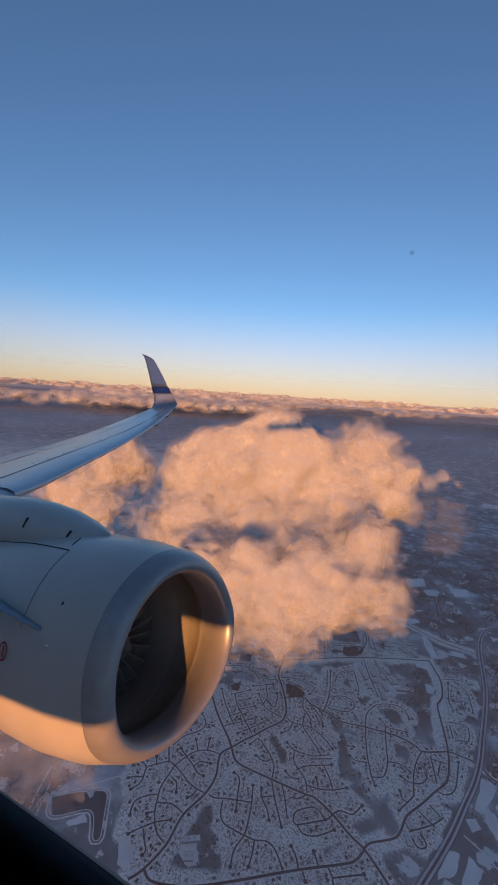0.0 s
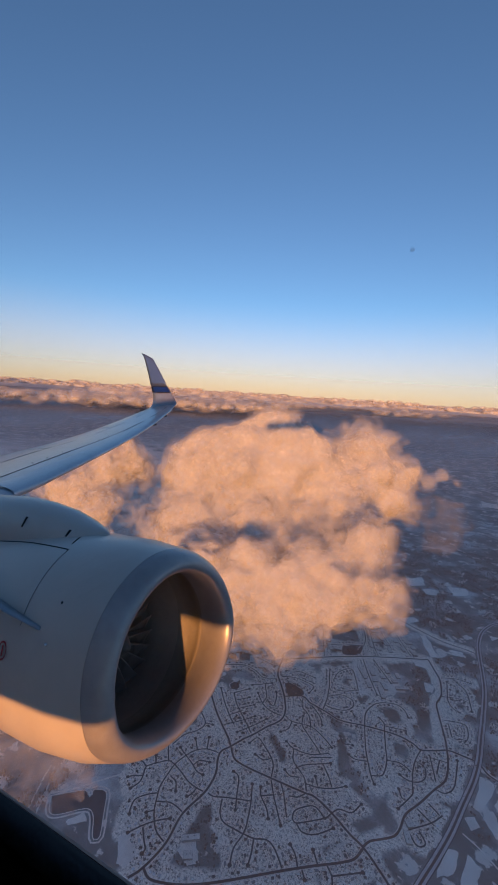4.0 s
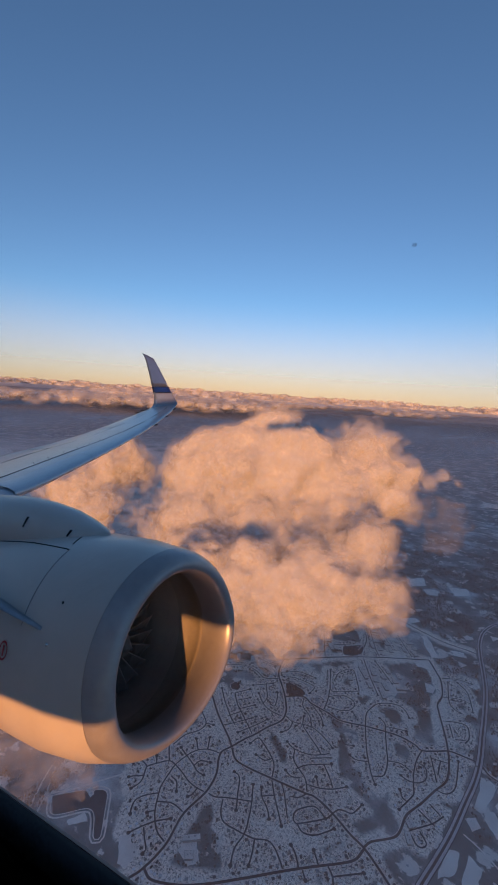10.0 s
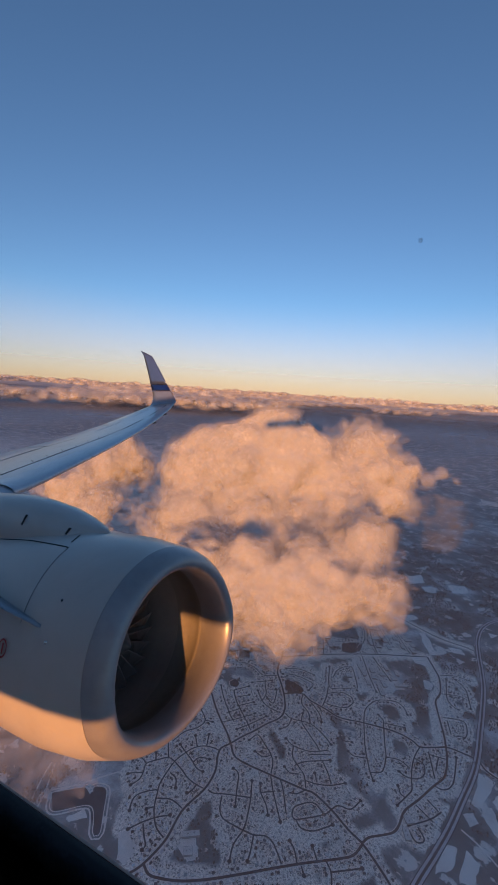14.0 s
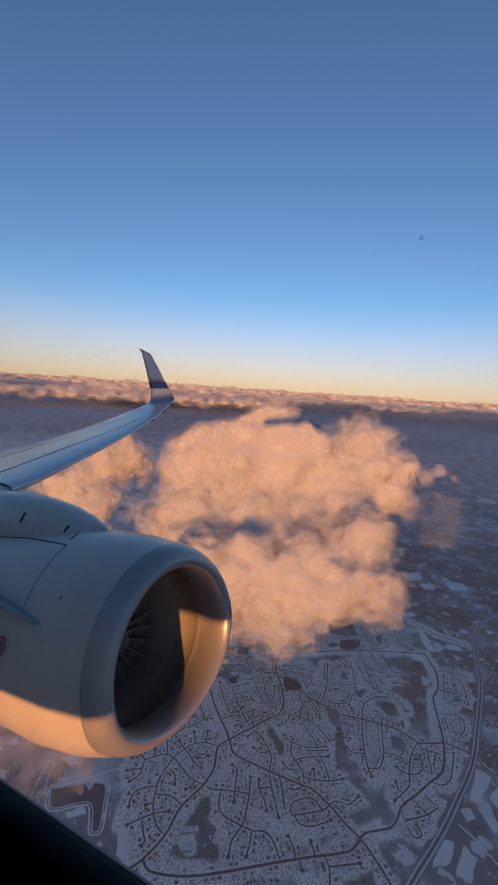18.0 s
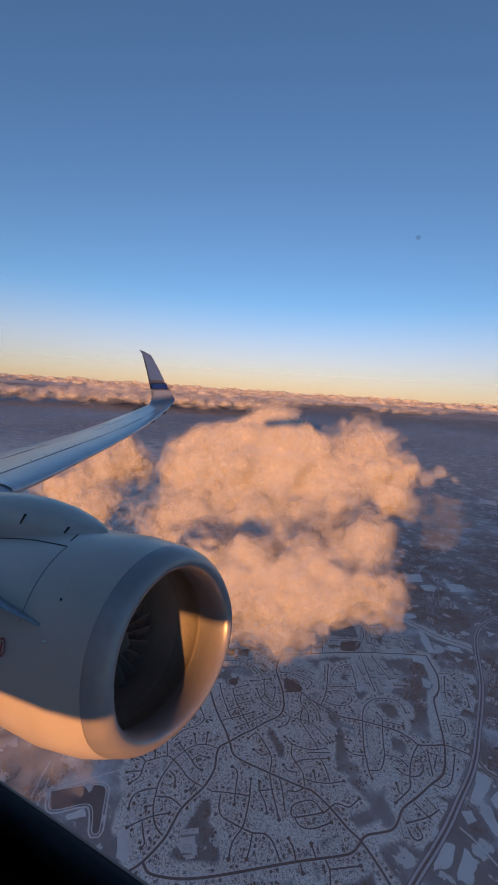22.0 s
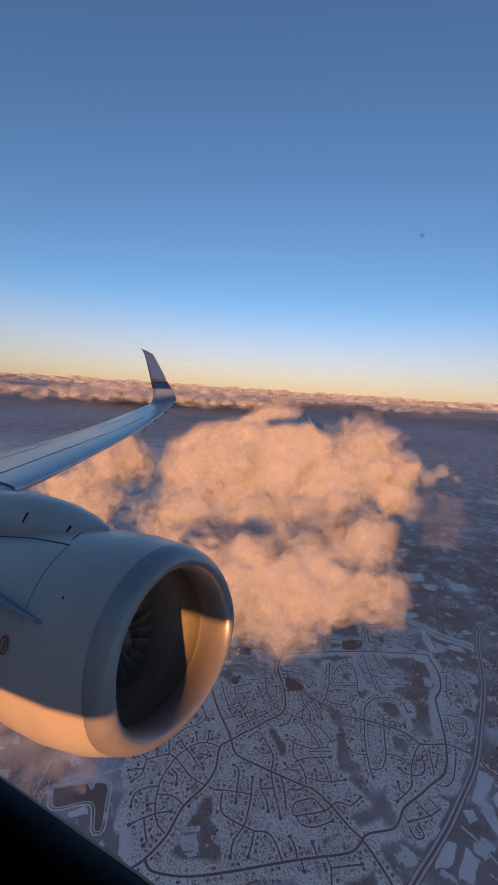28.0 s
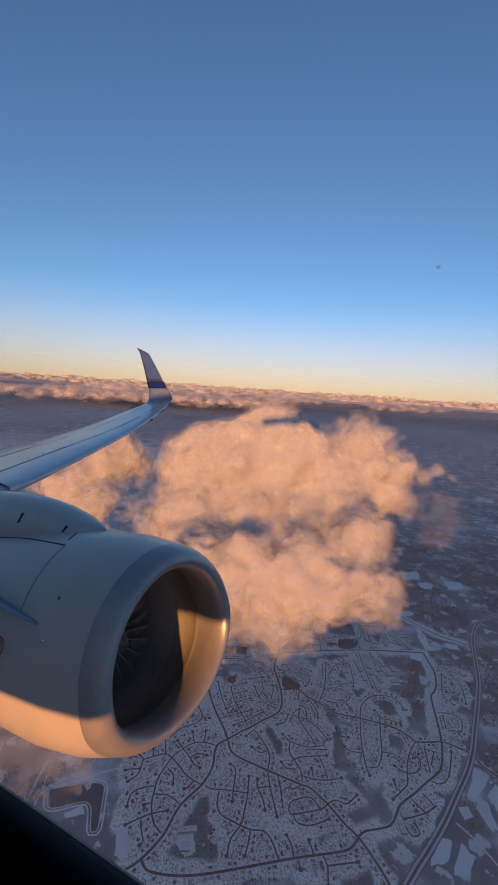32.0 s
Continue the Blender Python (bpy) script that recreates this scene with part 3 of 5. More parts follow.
lane(-15.2, 223.8, -14.9, 213.9)
lane(-14.6, 204.7, -9.8, 205.5, -6.9, 211.2, -7, 221.8, -7.6, 229.5)
lane(-19.2, 189.4, -11.4, 185.7)
lane(-20.2, 177.2, -12.7, 186.3, -9.1, 192.9)
lane(-15.5, 195.4, -10.2, 192.2)
lane(-20, 176.5, -15.8, 172.5, -13, 175.4, -16.5, 179.6)
lane(-25.4, 295.8, -16.8, 301.1, -8.4, 302.1)
lane(-21.8, 276.4, -12.7, 281, -6.9, 280.6)
lane(-16.3, 297.3, -9.9, 290.8, -6.1, 278.2, -5, 273.3)
lane(-21.7, 293.8, -18.3, 274.8, -14.3, 268.9, -11.1, 268)
lane(-17.7, 255.2, -11.5, 258.4, -6.5, 258.5, -4.7, 249.8, -6.1, 244)
lane(-15.4, 254.3, -12, 244.3)
lane(-11.1, 244, -5.3, 247)
lane(-62.2, 207.1, -59.3, 203.7, -54.7, 205.4)
lane(-54.4, 198.6, -51.1, 197.7, -45.2, 200.4)
lane(-49.1, 233.8, -45.5, 231.3, -43.8, 226)
lane(-44.2, 229.7, -34.2, 233.3)
# country tracks
track(-0.8, 189.7, 7, 186.4, 15.2, 180.9)
track(-9.6, 232.3, 0.9, 232.6, 11.6, 228.7)
track(-155.4, 88.9, -162.9, 99.7, -166.6, 106.2)
track(-150.1, 88.3, -158.4, 99.6, -164.8, 106.7)
track(-153.7, 95.5, -145.5, 109.3, -136.9, 122.8)
HW = smooth_line(HIGHWAY + [(-24, 110), (-40, 70)])
HW = np.concatenate([smooth_line([(90, 520), (45, 462), (13.1, 422.5)]), HW])

# the wooded valley
GREEN = smooth_line(course(-69.8, 218.0, -63.4, 210.1, -56.7, 196.8, -51.6, 188.5, -41.8, 182.8, -35.8, 180.4, -28.7, 177.6, -26.3, 173.3))

# how far each spot of the plan lies from the nearest lane
GAP_X, GAP_Y, GAP_STEP = -190.0, 60.0, 1.5
LANE_POINTS = np.concatenate(LANES + MAINS)


def lane_gaps():
    gx, gy = np.meshgrid(GAP_X + GAP_STEP * np.arange(160), GAP_Y + GAP_STEP * np.arange(200), indexing="ij")
    out = np.full(gx.shape, 1e9)
    for px, py in LANE_POINTS:
        out = np.minimum(out, (gx - px) ** 2 + (gy - py) ** 2)
    return np.sqrt(out)


GAPS = lane_gaps()


def lane_gap(x, y):
    x, y = np.asarray(x, float), np.asarray(y, float)
    u = np.clip((x - GAP_X) / GAP_STEP, 0, GAPS.shape[0] - 1.001)
    v = np.clip((y - GAP_Y) / GAP_STEP, 0, GAPS.shape[1] - 1.001)
    i, j = u.astype(int), v.astype(int)
    f, g = u - i, v - j
    near = (GAPS[i, j] * (1 - f) + GAPS[i + 1, j] * f) * (1 - g) + (GAPS[i, j + 1] * (1 - f) + GAPS[i + 1, j + 1] * f) * g
    outside = np.hypot(np.maximum(np.maximum(GAP_X - x, x - GAP_X - 238), 0), np.maximum(np.maximum(GAP_Y - y, y - GAP_Y - 298), 0))
    return near + outside


def built_up(x, y):
    """1 where houses and yards stand, 0 in the woods."""
    x, y = np.asarray(x, float), np.asarray(y, float)
    order = np.argsort(HW[:, 1])
    hx = np.interp(y, HW[order, 1], HW[order, 0], left=-40, right=40)
    ragged = 2 * (vnoise(x / 7, y / 7, 3) - 0.5)
    gap = lane_gap(x, y)
    close = np.clip((5.6 + 1.8 * ragged - gap) / 1.2, 0, 1) * (x < hx - 3)
    close = close * np.clip((near_line(x, y, GREEN) - 2.6 - 1.2 * ragged) / 1.2, 0, 1)
    # the parts of the town that the traced lanes do not reach
    t = np.clip((hx - 4 - x) / 3, 0, 1) * np.clip((gap - 11) / 3, 0, 1)
    t = t * np.clip((300 - 22 * ragged - y + 1.1 * np.maximum(0, -x - 60)) / 8, 0, 1)
    t = t * np.where(x > -110, 0, 1)
    t = t * np.clip((vnoise(x / 33 + 9, y / 33, 5) - 0.17) * 9, 0, 1)
    t = t * np.clip((np.hypot((x + 134) / 1.3, y - 104) - 22) / 3, 0, 1) * np.clip((y - 118) / 6, 0, 1)
    far = np.hypot(x, y)
    return np.maximum(close, t * np.clip((1500 - far) / 300 * (0.3 + vnoise(x / 160, y / 160, 8)), 0, 1))


def build_land():
    radii = np.concatenate([[0.5], np.geomspace(40, 700, 300), np.geomspace(715, 4940, 70)])
    turns = np.concatenate([np.linspace(radians(80), radians(165), 620, endpoint=False), np.linspace(radians(165), radians(440), 220, endpoint=False)])
    rr, aa = np.meshgrid(radii, turns, indexing="ij")
    x, y = rr * np.cos(aa), rr * np.sin(aa)
    hills = np.clip((rr - 500) / 800, 0, 1) * 9 * (vnoise(x / 260, y / 260, 11) + 0.5 * vnoise(x / 110, y / 110, 12) - 0.7)
    v = np.stack([x, y, hills - 0.0], -1).reshape(-1, 3)
    n, m = rr.shape
    i, j = np.meshgrid(np.arange(n - 1), np.arange(m), indexing="ij")
    k = (j + 1) % m
    f = np.stack([i * m + j, (i + 1) * m + j, (i + 1) * m + k, i * m + k], -1).reshape(-1, 4)
    me = shape("ground", v, f, LAND, True)
    cover = me.attributes.new("cover", "FLOAT", "POINT")
    cover.data.foreach_set("value", built_up(v[:, 0], v[:, 1]).astype(np.float32))
    ob = tagged(new("ground", me), "snow-dusted winter land of bare woods, fields and yards", "ground", kind="structure")
    return ob


def build_roads():
    for i, line in enumerate(MAINS):
        v, f = ribbon(line, 0.98, 0.09 + 0.005 * i)
        tagged(new("road_%d" % (i + 1), shape("road", v, f, ROAD)), "dark wet asphalt main road through the snowy suburb", "road", kind="structure")
        # ploughed snow along both kerbs
        for s in (-0.68, 0.68):
            v, f = ribbon(line, 0.22, 0.05 + 0.002 * i, s)
            tagged(new("snow_verge", shape("snow_verge", v, f, SNOW)), "narrow ploughed snow verge beside the main road", "verge", kind="structure")
    for i, line in enumerate(LANES):
        v, f = ribbon(line, 0.64, 0.03 + 0.0004 * i)
        tagged(new("street", shape("street", v, f, ROAD)), "narrow dark residential street winding between snowy yards", "street", "residential streets", kind="structure")
        # a turning circle where a street ends by itself
        for end in (line[0], line[-1]):
            others = np.concatenate([m for j, m in enumerate(LANES) if j != i] + MAINS)
            if np.hypot(*(others - end).T).min() > 3.0:
                ring = [(end[0] + 0.85 * math.cos(a), end[1] + 0.85 * math.sin(a), 0.02 + 0.0004 * i) for a in np.linspace(0, 2 * math.pi, 14, endpoint=False)]
                tagged(new("turning_circle", shape("turning_circle", ring, [tuple(range(14))], ROAD)), "round dark turning circle at the end of a close", "street", "turning circles", kind="structure")
    for i, line in enumerate(TRACKS):
        v, f = ribbon(line, 0.8, 0.026 + 0.003 * i)
        tagged(new("track", shape("track", v, f, SNOW)), "pale snow-covered country track between fields", "track", kind="structure")
    hw = tagged(new("highway"), "dual carriageway motorway curving past the suburb with a snowy median", "road", kind="structure")
    v, f = ribbon(HW, 3.5, 0.13)
    part("verge", shape("verge", v, f, ROAD), hw)
    for s in (-0.95, 0.95):
        v, f = ribbon(HW, 0.95, 0.17, s)
        part("carriageway", shape("carriageway", v, f, MOTORWAY), hw)


def homes_along_lanes():
    """Houses and yard trees on both sides of each lane."""
    rng = np.random.RandomState(5)
    house, tree = [], []
    for line in LANES + MAINS[:1] + MAINS[3:6]:
        d = np.gradient(line, axis=0)
        d = d / (np.linalg.norm(d, axis=1)[:, None] + 1e-9)
        run = 0.0
        for a in range(1, len(line)):
            run += np.linalg.norm(line[a] - line[a - 1])
            if run < 1.75:
                continue
            run = 0.0
            nv = np.array((-d[a, 1], d[a, 0]))
            for side in (-1, 1):
                c = line[a] + nv * side * rng.uniform(1.75, 2.1)
                if rng.uniform() < 0.86 and lane_gap(*c) > 1.35 and near_line(*c, HW) > 5:
                    house.append((c[0], c[1], math.atan2(d[a, 1], d[a, 0]) + rng.normal() * 0.12, rng.uniform(0.42, 0.64), rng.uniform(0.30, 0.42)))
                for _ in range(7):
                    c = line[a] + nv * side * rng.uniform(1.0, 5.4) + d[a] * rng.uniform(-1.0, 1.0)
                    if rng.uniform() < 0.62 and lane_gap(*c) > 0.8:
                        tree.append((c[0], c[1], rng.uniform(0.12, 0.38)))
    return house, tree


# the far side of the town: districts, each with its own bend and direction
def build_streets():
    """Curving side streets, and the houses and yard trees along them."""
    rng = np.random.RandomState(5)
    seeds = []
    for _ in range(6000):
        d, a = math.sqrt(rng.uniform(60 ** 2, 900 ** 2)), rng.uniform(-0.45, 1.6)
        q = np.array((-d * math.sin(a), d * math.cos(a)))
        if all(np.linalg.norm(q - o) > 21 + 0.02 * d for o in seeds):
            seeds.append(q)
    seeds = np.array(seeds)
    street = []
    house, tree = homes_along_lanes()

    def trace(x, y, own, wide, z, homes):
        d = np.hypot(x, y)
        if d.min() > 900 or d.max() < 50:
            return
        gap = np.hypot(x[:, None] - seeds[:, 0], y[:, None] - seeds[:, 1])
        on = (gap.argmin(1) == own) & (built_up(x, y) > 0.5) & (lane_gap(x, y) > 9)
        for a in range(len(x) - 1):
            if not (on[a] and on[a + 1]):
                continue
            p, q = np.array((x[a], y[a])), np.array((x[a + 1], y[a + 1]))
            dv = (q - p) / (np.linalg.norm(q - p) + 1e-9)
            nv = np.array((-dv[1], dv[0]))
            p2, q2, w = p - dv * 0.1, q + dv * 0.1, nv * wide / 2
            street.append(np.array([(*(p2 + w), z), (*(p2 - w), z), (*(q2 - w), z), (*(q2 + w), z)]))
            if d[a] < 620 and homes:
                for side in (-1, 1):
                    if rng.uniform() < 0.78:
                        c = (p + q) / 2 + nv * side * rng.uniform(1.3, 1.7)
                        house.append((c[0], c[1], math.atan2(dv[1], dv[0]) + rng.normal() * 0.15, rng.uniform(0.40, 0.62), rng.uniform(0.30, 0.42)))
                    for _ in range(2):
                        if rng.uniform() < 0.55:
                            c = (p + q) / 2 + nv * side * rng.uniform(0.7, 2.9) + dv * rng.uniform(-0.8, 0.8)
                            tree.append((c[0], c[1], rng.uniform(0.14, 0.40)))

    for i, c in enumerate(seeds):
        turn = rng.uniform(0, 2 * math.pi)
        bend = rng.choice((14, 26, 45, 110)) * rng.uniform(0.8, 1.2)
        hub = c + bend * np.array((math.cos(turn), math.sin(turn)))
        step = rng.uniform(5.8, 7.2)
        reach = 24
        for r in np.arange(max(3.0, bend - reach), bend + reach, step):
            sweep = min(2.6, reach / r)
            n = max(6, int(2 * sweep * r / 1.4))
            t = turn + math.pi + np.linspace(-sweep, sweep, n)
            cut = rng.uniform(0, 1)
            if cut < 0.30:
                keep = slice(0, int(n * rng.uniform(0.55, 0.9))) if rng.uniform() < 0.5 else slice(int(n * rng.uniform(0.1, 0.45)), n)
                t = t[keep]
            if len(t) > 3:
                rr = r + 1.3 * (vnoise(t * r / 12, np.full_like(t, r), i) - 0.5)
                trace(hub[0] + rr * np.cos(t), hub[1] + rr * np.sin(t), i, 0.80, 0.030, True)
        for off in np.arange(-reach, reach, rng.uniform(13, 19)):
            r = np.arange(max(3.0, bend - reach), bend + reach, 1.5)
            t = turn + math.pi + off / max(bend, 12) + 0.03 * np.sin(r / 7)
            trace(hub[0] + r * np.cos(t), hub[1] + r * np.sin(t), i, 0.80, 0.040, False)
    f = np.arange(4 * len(street)).reshape(-1, 4)
    tagged(new("side_streets", shape("side_streets", np.concatenate(street), f, ROAD)), "narrow dark residential streets winding between snowy yards", "streets", kind="stuff")
    return np.array(house), np.array(tree)


def build_houses(house):
    """Gabled houses, a body and two roof slopes each."""
    n = len(house)
    x, y, a, hl, hw = house.T
    ca, sa = np.cos(a), np.sin(a)
    wall = np.random.RandomState(6).uniform(0.28, 0.5, n)
    ridge = wall + hw * 0.55

    def at(u, v, z):
        return np.stack([x + u * ca - v * sa, y + u * sa + v * ca, z], -1)
    zero = np.zeros(n)
    pts = np.stack([at(-hl, -hw, zero), at(hl, -hw, zero), at(hl, hw, zero), at(-hl, hw, zero),
                    at(-hl, -hw, wall), at(hl, -hw, wall), at(hl, hw, wall), at(-hl, hw, wall), at(-hl, zero, ridge), at(hl, zero, ridge)], 1)
    quads = np.array([(0, 1, 5, 4), (2, 3, 7, 6), (1, 2, 6, 5), (3, 0, 4, 7), (4, 5, 9, 8), (6, 7, 8, 9)])
    f = (np.arange(n)[:, None, None] * 10 + quads).reshape(-1, 4)
    tagged(new("suburb_houses", shape("suburb_houses", pts.reshape(-1, 3), f, ROOFS)), "rows of small gabled houses with snow-dusted roofs", "houses", kind="stuff")


def build_near_houses(spots):
    """The nearest houses, each a thing with walls, roof and chimney."""
    kinds = []
    for w, d, h, roof in ((0.56, 0.36, 0.42, FLATROOF), (0.48, 0.38, 0.36, FLATROOF), (0.62, 0.34, 0.46, ROOFGREY), (0.52, 0.40, 0.40, ROOFDARK)):
        wall = [(x, y, z) for z in (0, h) for x, y in ((-w, -d), (w, -d), (w, d), (-w, d))] + [(-w, 0, h + d * 0.55), (w, 0, h + d * 0.55)]
        walls = shape("walls", wall, [(0, 1, 5, 4), (2, 3, 7, 6), (1, 2, 6, 9, 5), (3, 0, 4, 8, 7)], WALLS)
        e, t = 0.05, 0.035
        top = [(-w - e, -d - e, h - 0.02), (w + e, -d - e, h - 0.02), (w + e, 0, h + d * 0.55 + 0.01), (-w - e, 0, h + d * 0.55 + 0.01), (w + e, d + e, h - 0.02), (-w - e, d + e, h - 0.02)]
        top += [(x, y, z + t) for x, y, z in top]
        cover = shape("roof", top, [(6, 7, 8, 9), (9, 8, 10, 11), (0, 3, 2, 1), (3, 5, 4, 2), (0, 1, 7, 6), (4, 5, 11, 10), (1, 2, 8, 7), (2, 4, 10, 8), (3, 0, 6, 9), (5, 3, 9, 11)], roof)
        c = [(x, y, z) for z in (h, h + d * 0.55 + 0.14) for x, y in ((w * 0.4, -0.05), (w * 0.4 + 0.1, -0.05), (w * 0.4 + 0.1, 0.05), (w * 0.4, 0.05))]
        stack = shape("chimney", c, [(0, 1, 5, 4), (1, 2, 6, 5), (2, 3, 7, 6), (3, 0, 4, 7), (4, 5, 6, 7)], WALLS)
        word = {FLATROOF: "snow-covered", ROOFGREY: "grey shingled", ROOFDARK: "dark thawed"}[roof]
        kinds.append((walls, cover, stack, "small suburban house with a %s gable roof" % word))
    rng = random.Random(12)
    for x, y, a, *_ in spots:
        walls, cover, stack, label = rng.choice(kinds)
        base = new("house")
        base.matrix_basis = pose(x, y, 0, 0, 0, math.degrees(a))
        tagged(base, label, "house", "suburban houses")
        part("walls", walls, base)
        part("chimney", stack, part("roof", cover, base))


def build_trees(name, spots, label, slim=1.0):
    """Small bare crowns, each an uneven knot on a short stem."""
    rng = np.random.RandomState(7)
    n = len(spots)
    x, y, r = np.asarray(spots).T
    ang = np.linspace(0, 2 * np.pi, 5, endpoint=False)
    ring = np.stack([np.stack([x + r * np.cos(t) * rng.uniform(0.6, 1.2, n), y + r * np.sin(t) * rng.uniform(0.6, 1.2, n), r * slim * rng.uniform(0.7, 1.2, n)], -1) for t in ang], 1)
    low = np.stack([x, y, np.full(n, 0.0)], -1)[:, None]
    top = np.stack([x, y, r * slim * rng.uniform(1.8, 2.6, n)], -1)[:, None]
    pts = np.concatenate([ring, low, top], 1)
    tri = np.array([(i, (i + 1) % 5, 6) for i in range(5)] + [((i + 1) % 5, i, 5) for i in range(5)])
    f = (np.arange(n)[:, None, None] * 7 + tri).reshape(-1, 3)
    tagged(new(name, shape(name, pts.reshape(-1, 3), f, TREES)), label, "trees", kind="stuff")


def build_woods():
    rng = np.random.RandomState(8)
    d = np.sqrt(rng.uniform(75 ** 2, 620 ** 2, 130000))
    a = rng.uniform(-0.35, 1.35, len(d))
    x, y = -d * np.sin(a), d * np.cos(a)
    ok = (built_up(x, y) < 0.3) & (vnoise(x / 26, y / 26, 31) + 0.5 * vnoise(x / 8, y / 8, 32) > 0.72) & (near_line(x, y, HW) > 3.4) & (np.hypot(x + 134, y - 104) > 20) & (lane_gap(x, y) > 1.6)
    for corners in FIELDS:
        c = np.mean(corners, 0)
        reach = np.hypot(*(np.array(corners) - c).T).mean()
        ok &= np.hypot(x - c[0], y - c[1]) > reach
    x, y = x[ok], y[ok]
    build_trees("woods", np.stack([x, y, rng.uniform(0.25, 0.6, len(x))], 1), "dark bare woodland beyond the motorway and along the greenbelt", 1.2)


FIELDS = []


def snow_field(*xy):
    FIELDS.append(course(*xy))


# open snow, by its corners
snow_field(-78.8, 273.9, -70.5, 282.9, -41.5, 265, -65.4, 246.3)
snow_field(-47.4, 342, -44.1, 346.7, -31.2, 318.4, -35.9, 314.6)
snow_field(-45.4, 304.5, -35.4, 311.7, -30, 301.8, -42.2, 298.2)
snow_field(-116.2, 103.3, -113.1, 107.5, -106.4, 103.9, -104.9, 97.6, -108.9, 96.6)
snow_field(-94.4, 117.3, -90.7, 121.1, -84.2, 115, -86.9, 111.6, -93.6, 113.2)
snow_field(3.5, 226.4, 10.4, 225.1, 5.9, 206.3, 1, 204.6)
snow_field(12.4, 221.9, 17.3, 217.9, 14.3, 206.1, 10.1, 212.6)
snow_field(6.7, 208.8, 9.8, 208.5, 15, 197.8, 12.7, 194.7, 5.7, 202.9)
snow_field(-5.9, 179.1, -1.2, 180.4, -1.6, 170, -7.3, 164.7)
snow_field(2.4, 181.7, 7.2, 178.8, 6, 169.6, 0.9, 166.6)
snow_field(-1, 198, 2.7, 201.3, 5.3, 197.1, 2.2, 193)
snow_field(-33.9, 283.5, -27.9, 283.4, -27.6, 275.7, -31.6, 275.2)
snow_field(-19.5, 323.5, -13.3, 322.8, -16.2, 317.3)
snow_field(-138.3, 94.7, -135.5, 101.5, -131.3, 99.8, -135.8, 94.2)
snow_field(-82.9, 445.7, -69.1, 461.3, -62.8, 442.6, -76, 427.9)
snow_field(-43.5, 454.4, -28, 462.9, -23.5, 448, -36.1, 437.3)
snow_field(-63.5, 432.2, -51.7, 439.3, -48.6, 426.6, -57.9, 421.6)
snow_field(-69.3, 356.5, -58.1, 368.2, -52.5, 363.5, -62.5, 350.8)
snow_field(-48.8, 923.5, -20.2, 924.3, -18.5, 886.9, -43.8, 882.2)
snow_field(-40.9, 604.6, -25.2, 611.2, -26.8, 591.4, -37.4, 589.3)
snow_field(-2.7, 378.4, 4.4, 379.1, 0.1, 370.7)
snow_field(-26.7, 334.9, -17.5, 337.9, -14.2, 331.9, -22.2, 329.8)


def build_fields():
    rng = random.Random(9)
    for pts in FIELDS:
        j = 0.035 * max(math.dist(pts[0], pts[2]), 6)
        rim = []
        for k in range(len(pts)):
            p, q = pts[k], pts[(k + 1) % len(pts)]
            for t in (0, 0.2, 0.4, 0.6, 0.8):
                rim.append((p[0] + (q[0] - p[0]) * t + rng.uniform(-j, j), p[1] + (q[1] - p[1]) * t + rng.uniform(-j, j)))
        v = [(x, y, 0.02) for x, y in rim]
        low = [(x, y, z - 0.3) for x, y, z in v]
        n = len(v)
        f = [tuple(range(n))] + [(k, k + n, (k + 1) % n + n, (k + 1) % n) for k in range(n)]
        tagged(new("snow_field", shape("snow_field", v + low, f, SNOW)), "open snow-covered field among dark woods", "field", "snow fields", kind="structure")


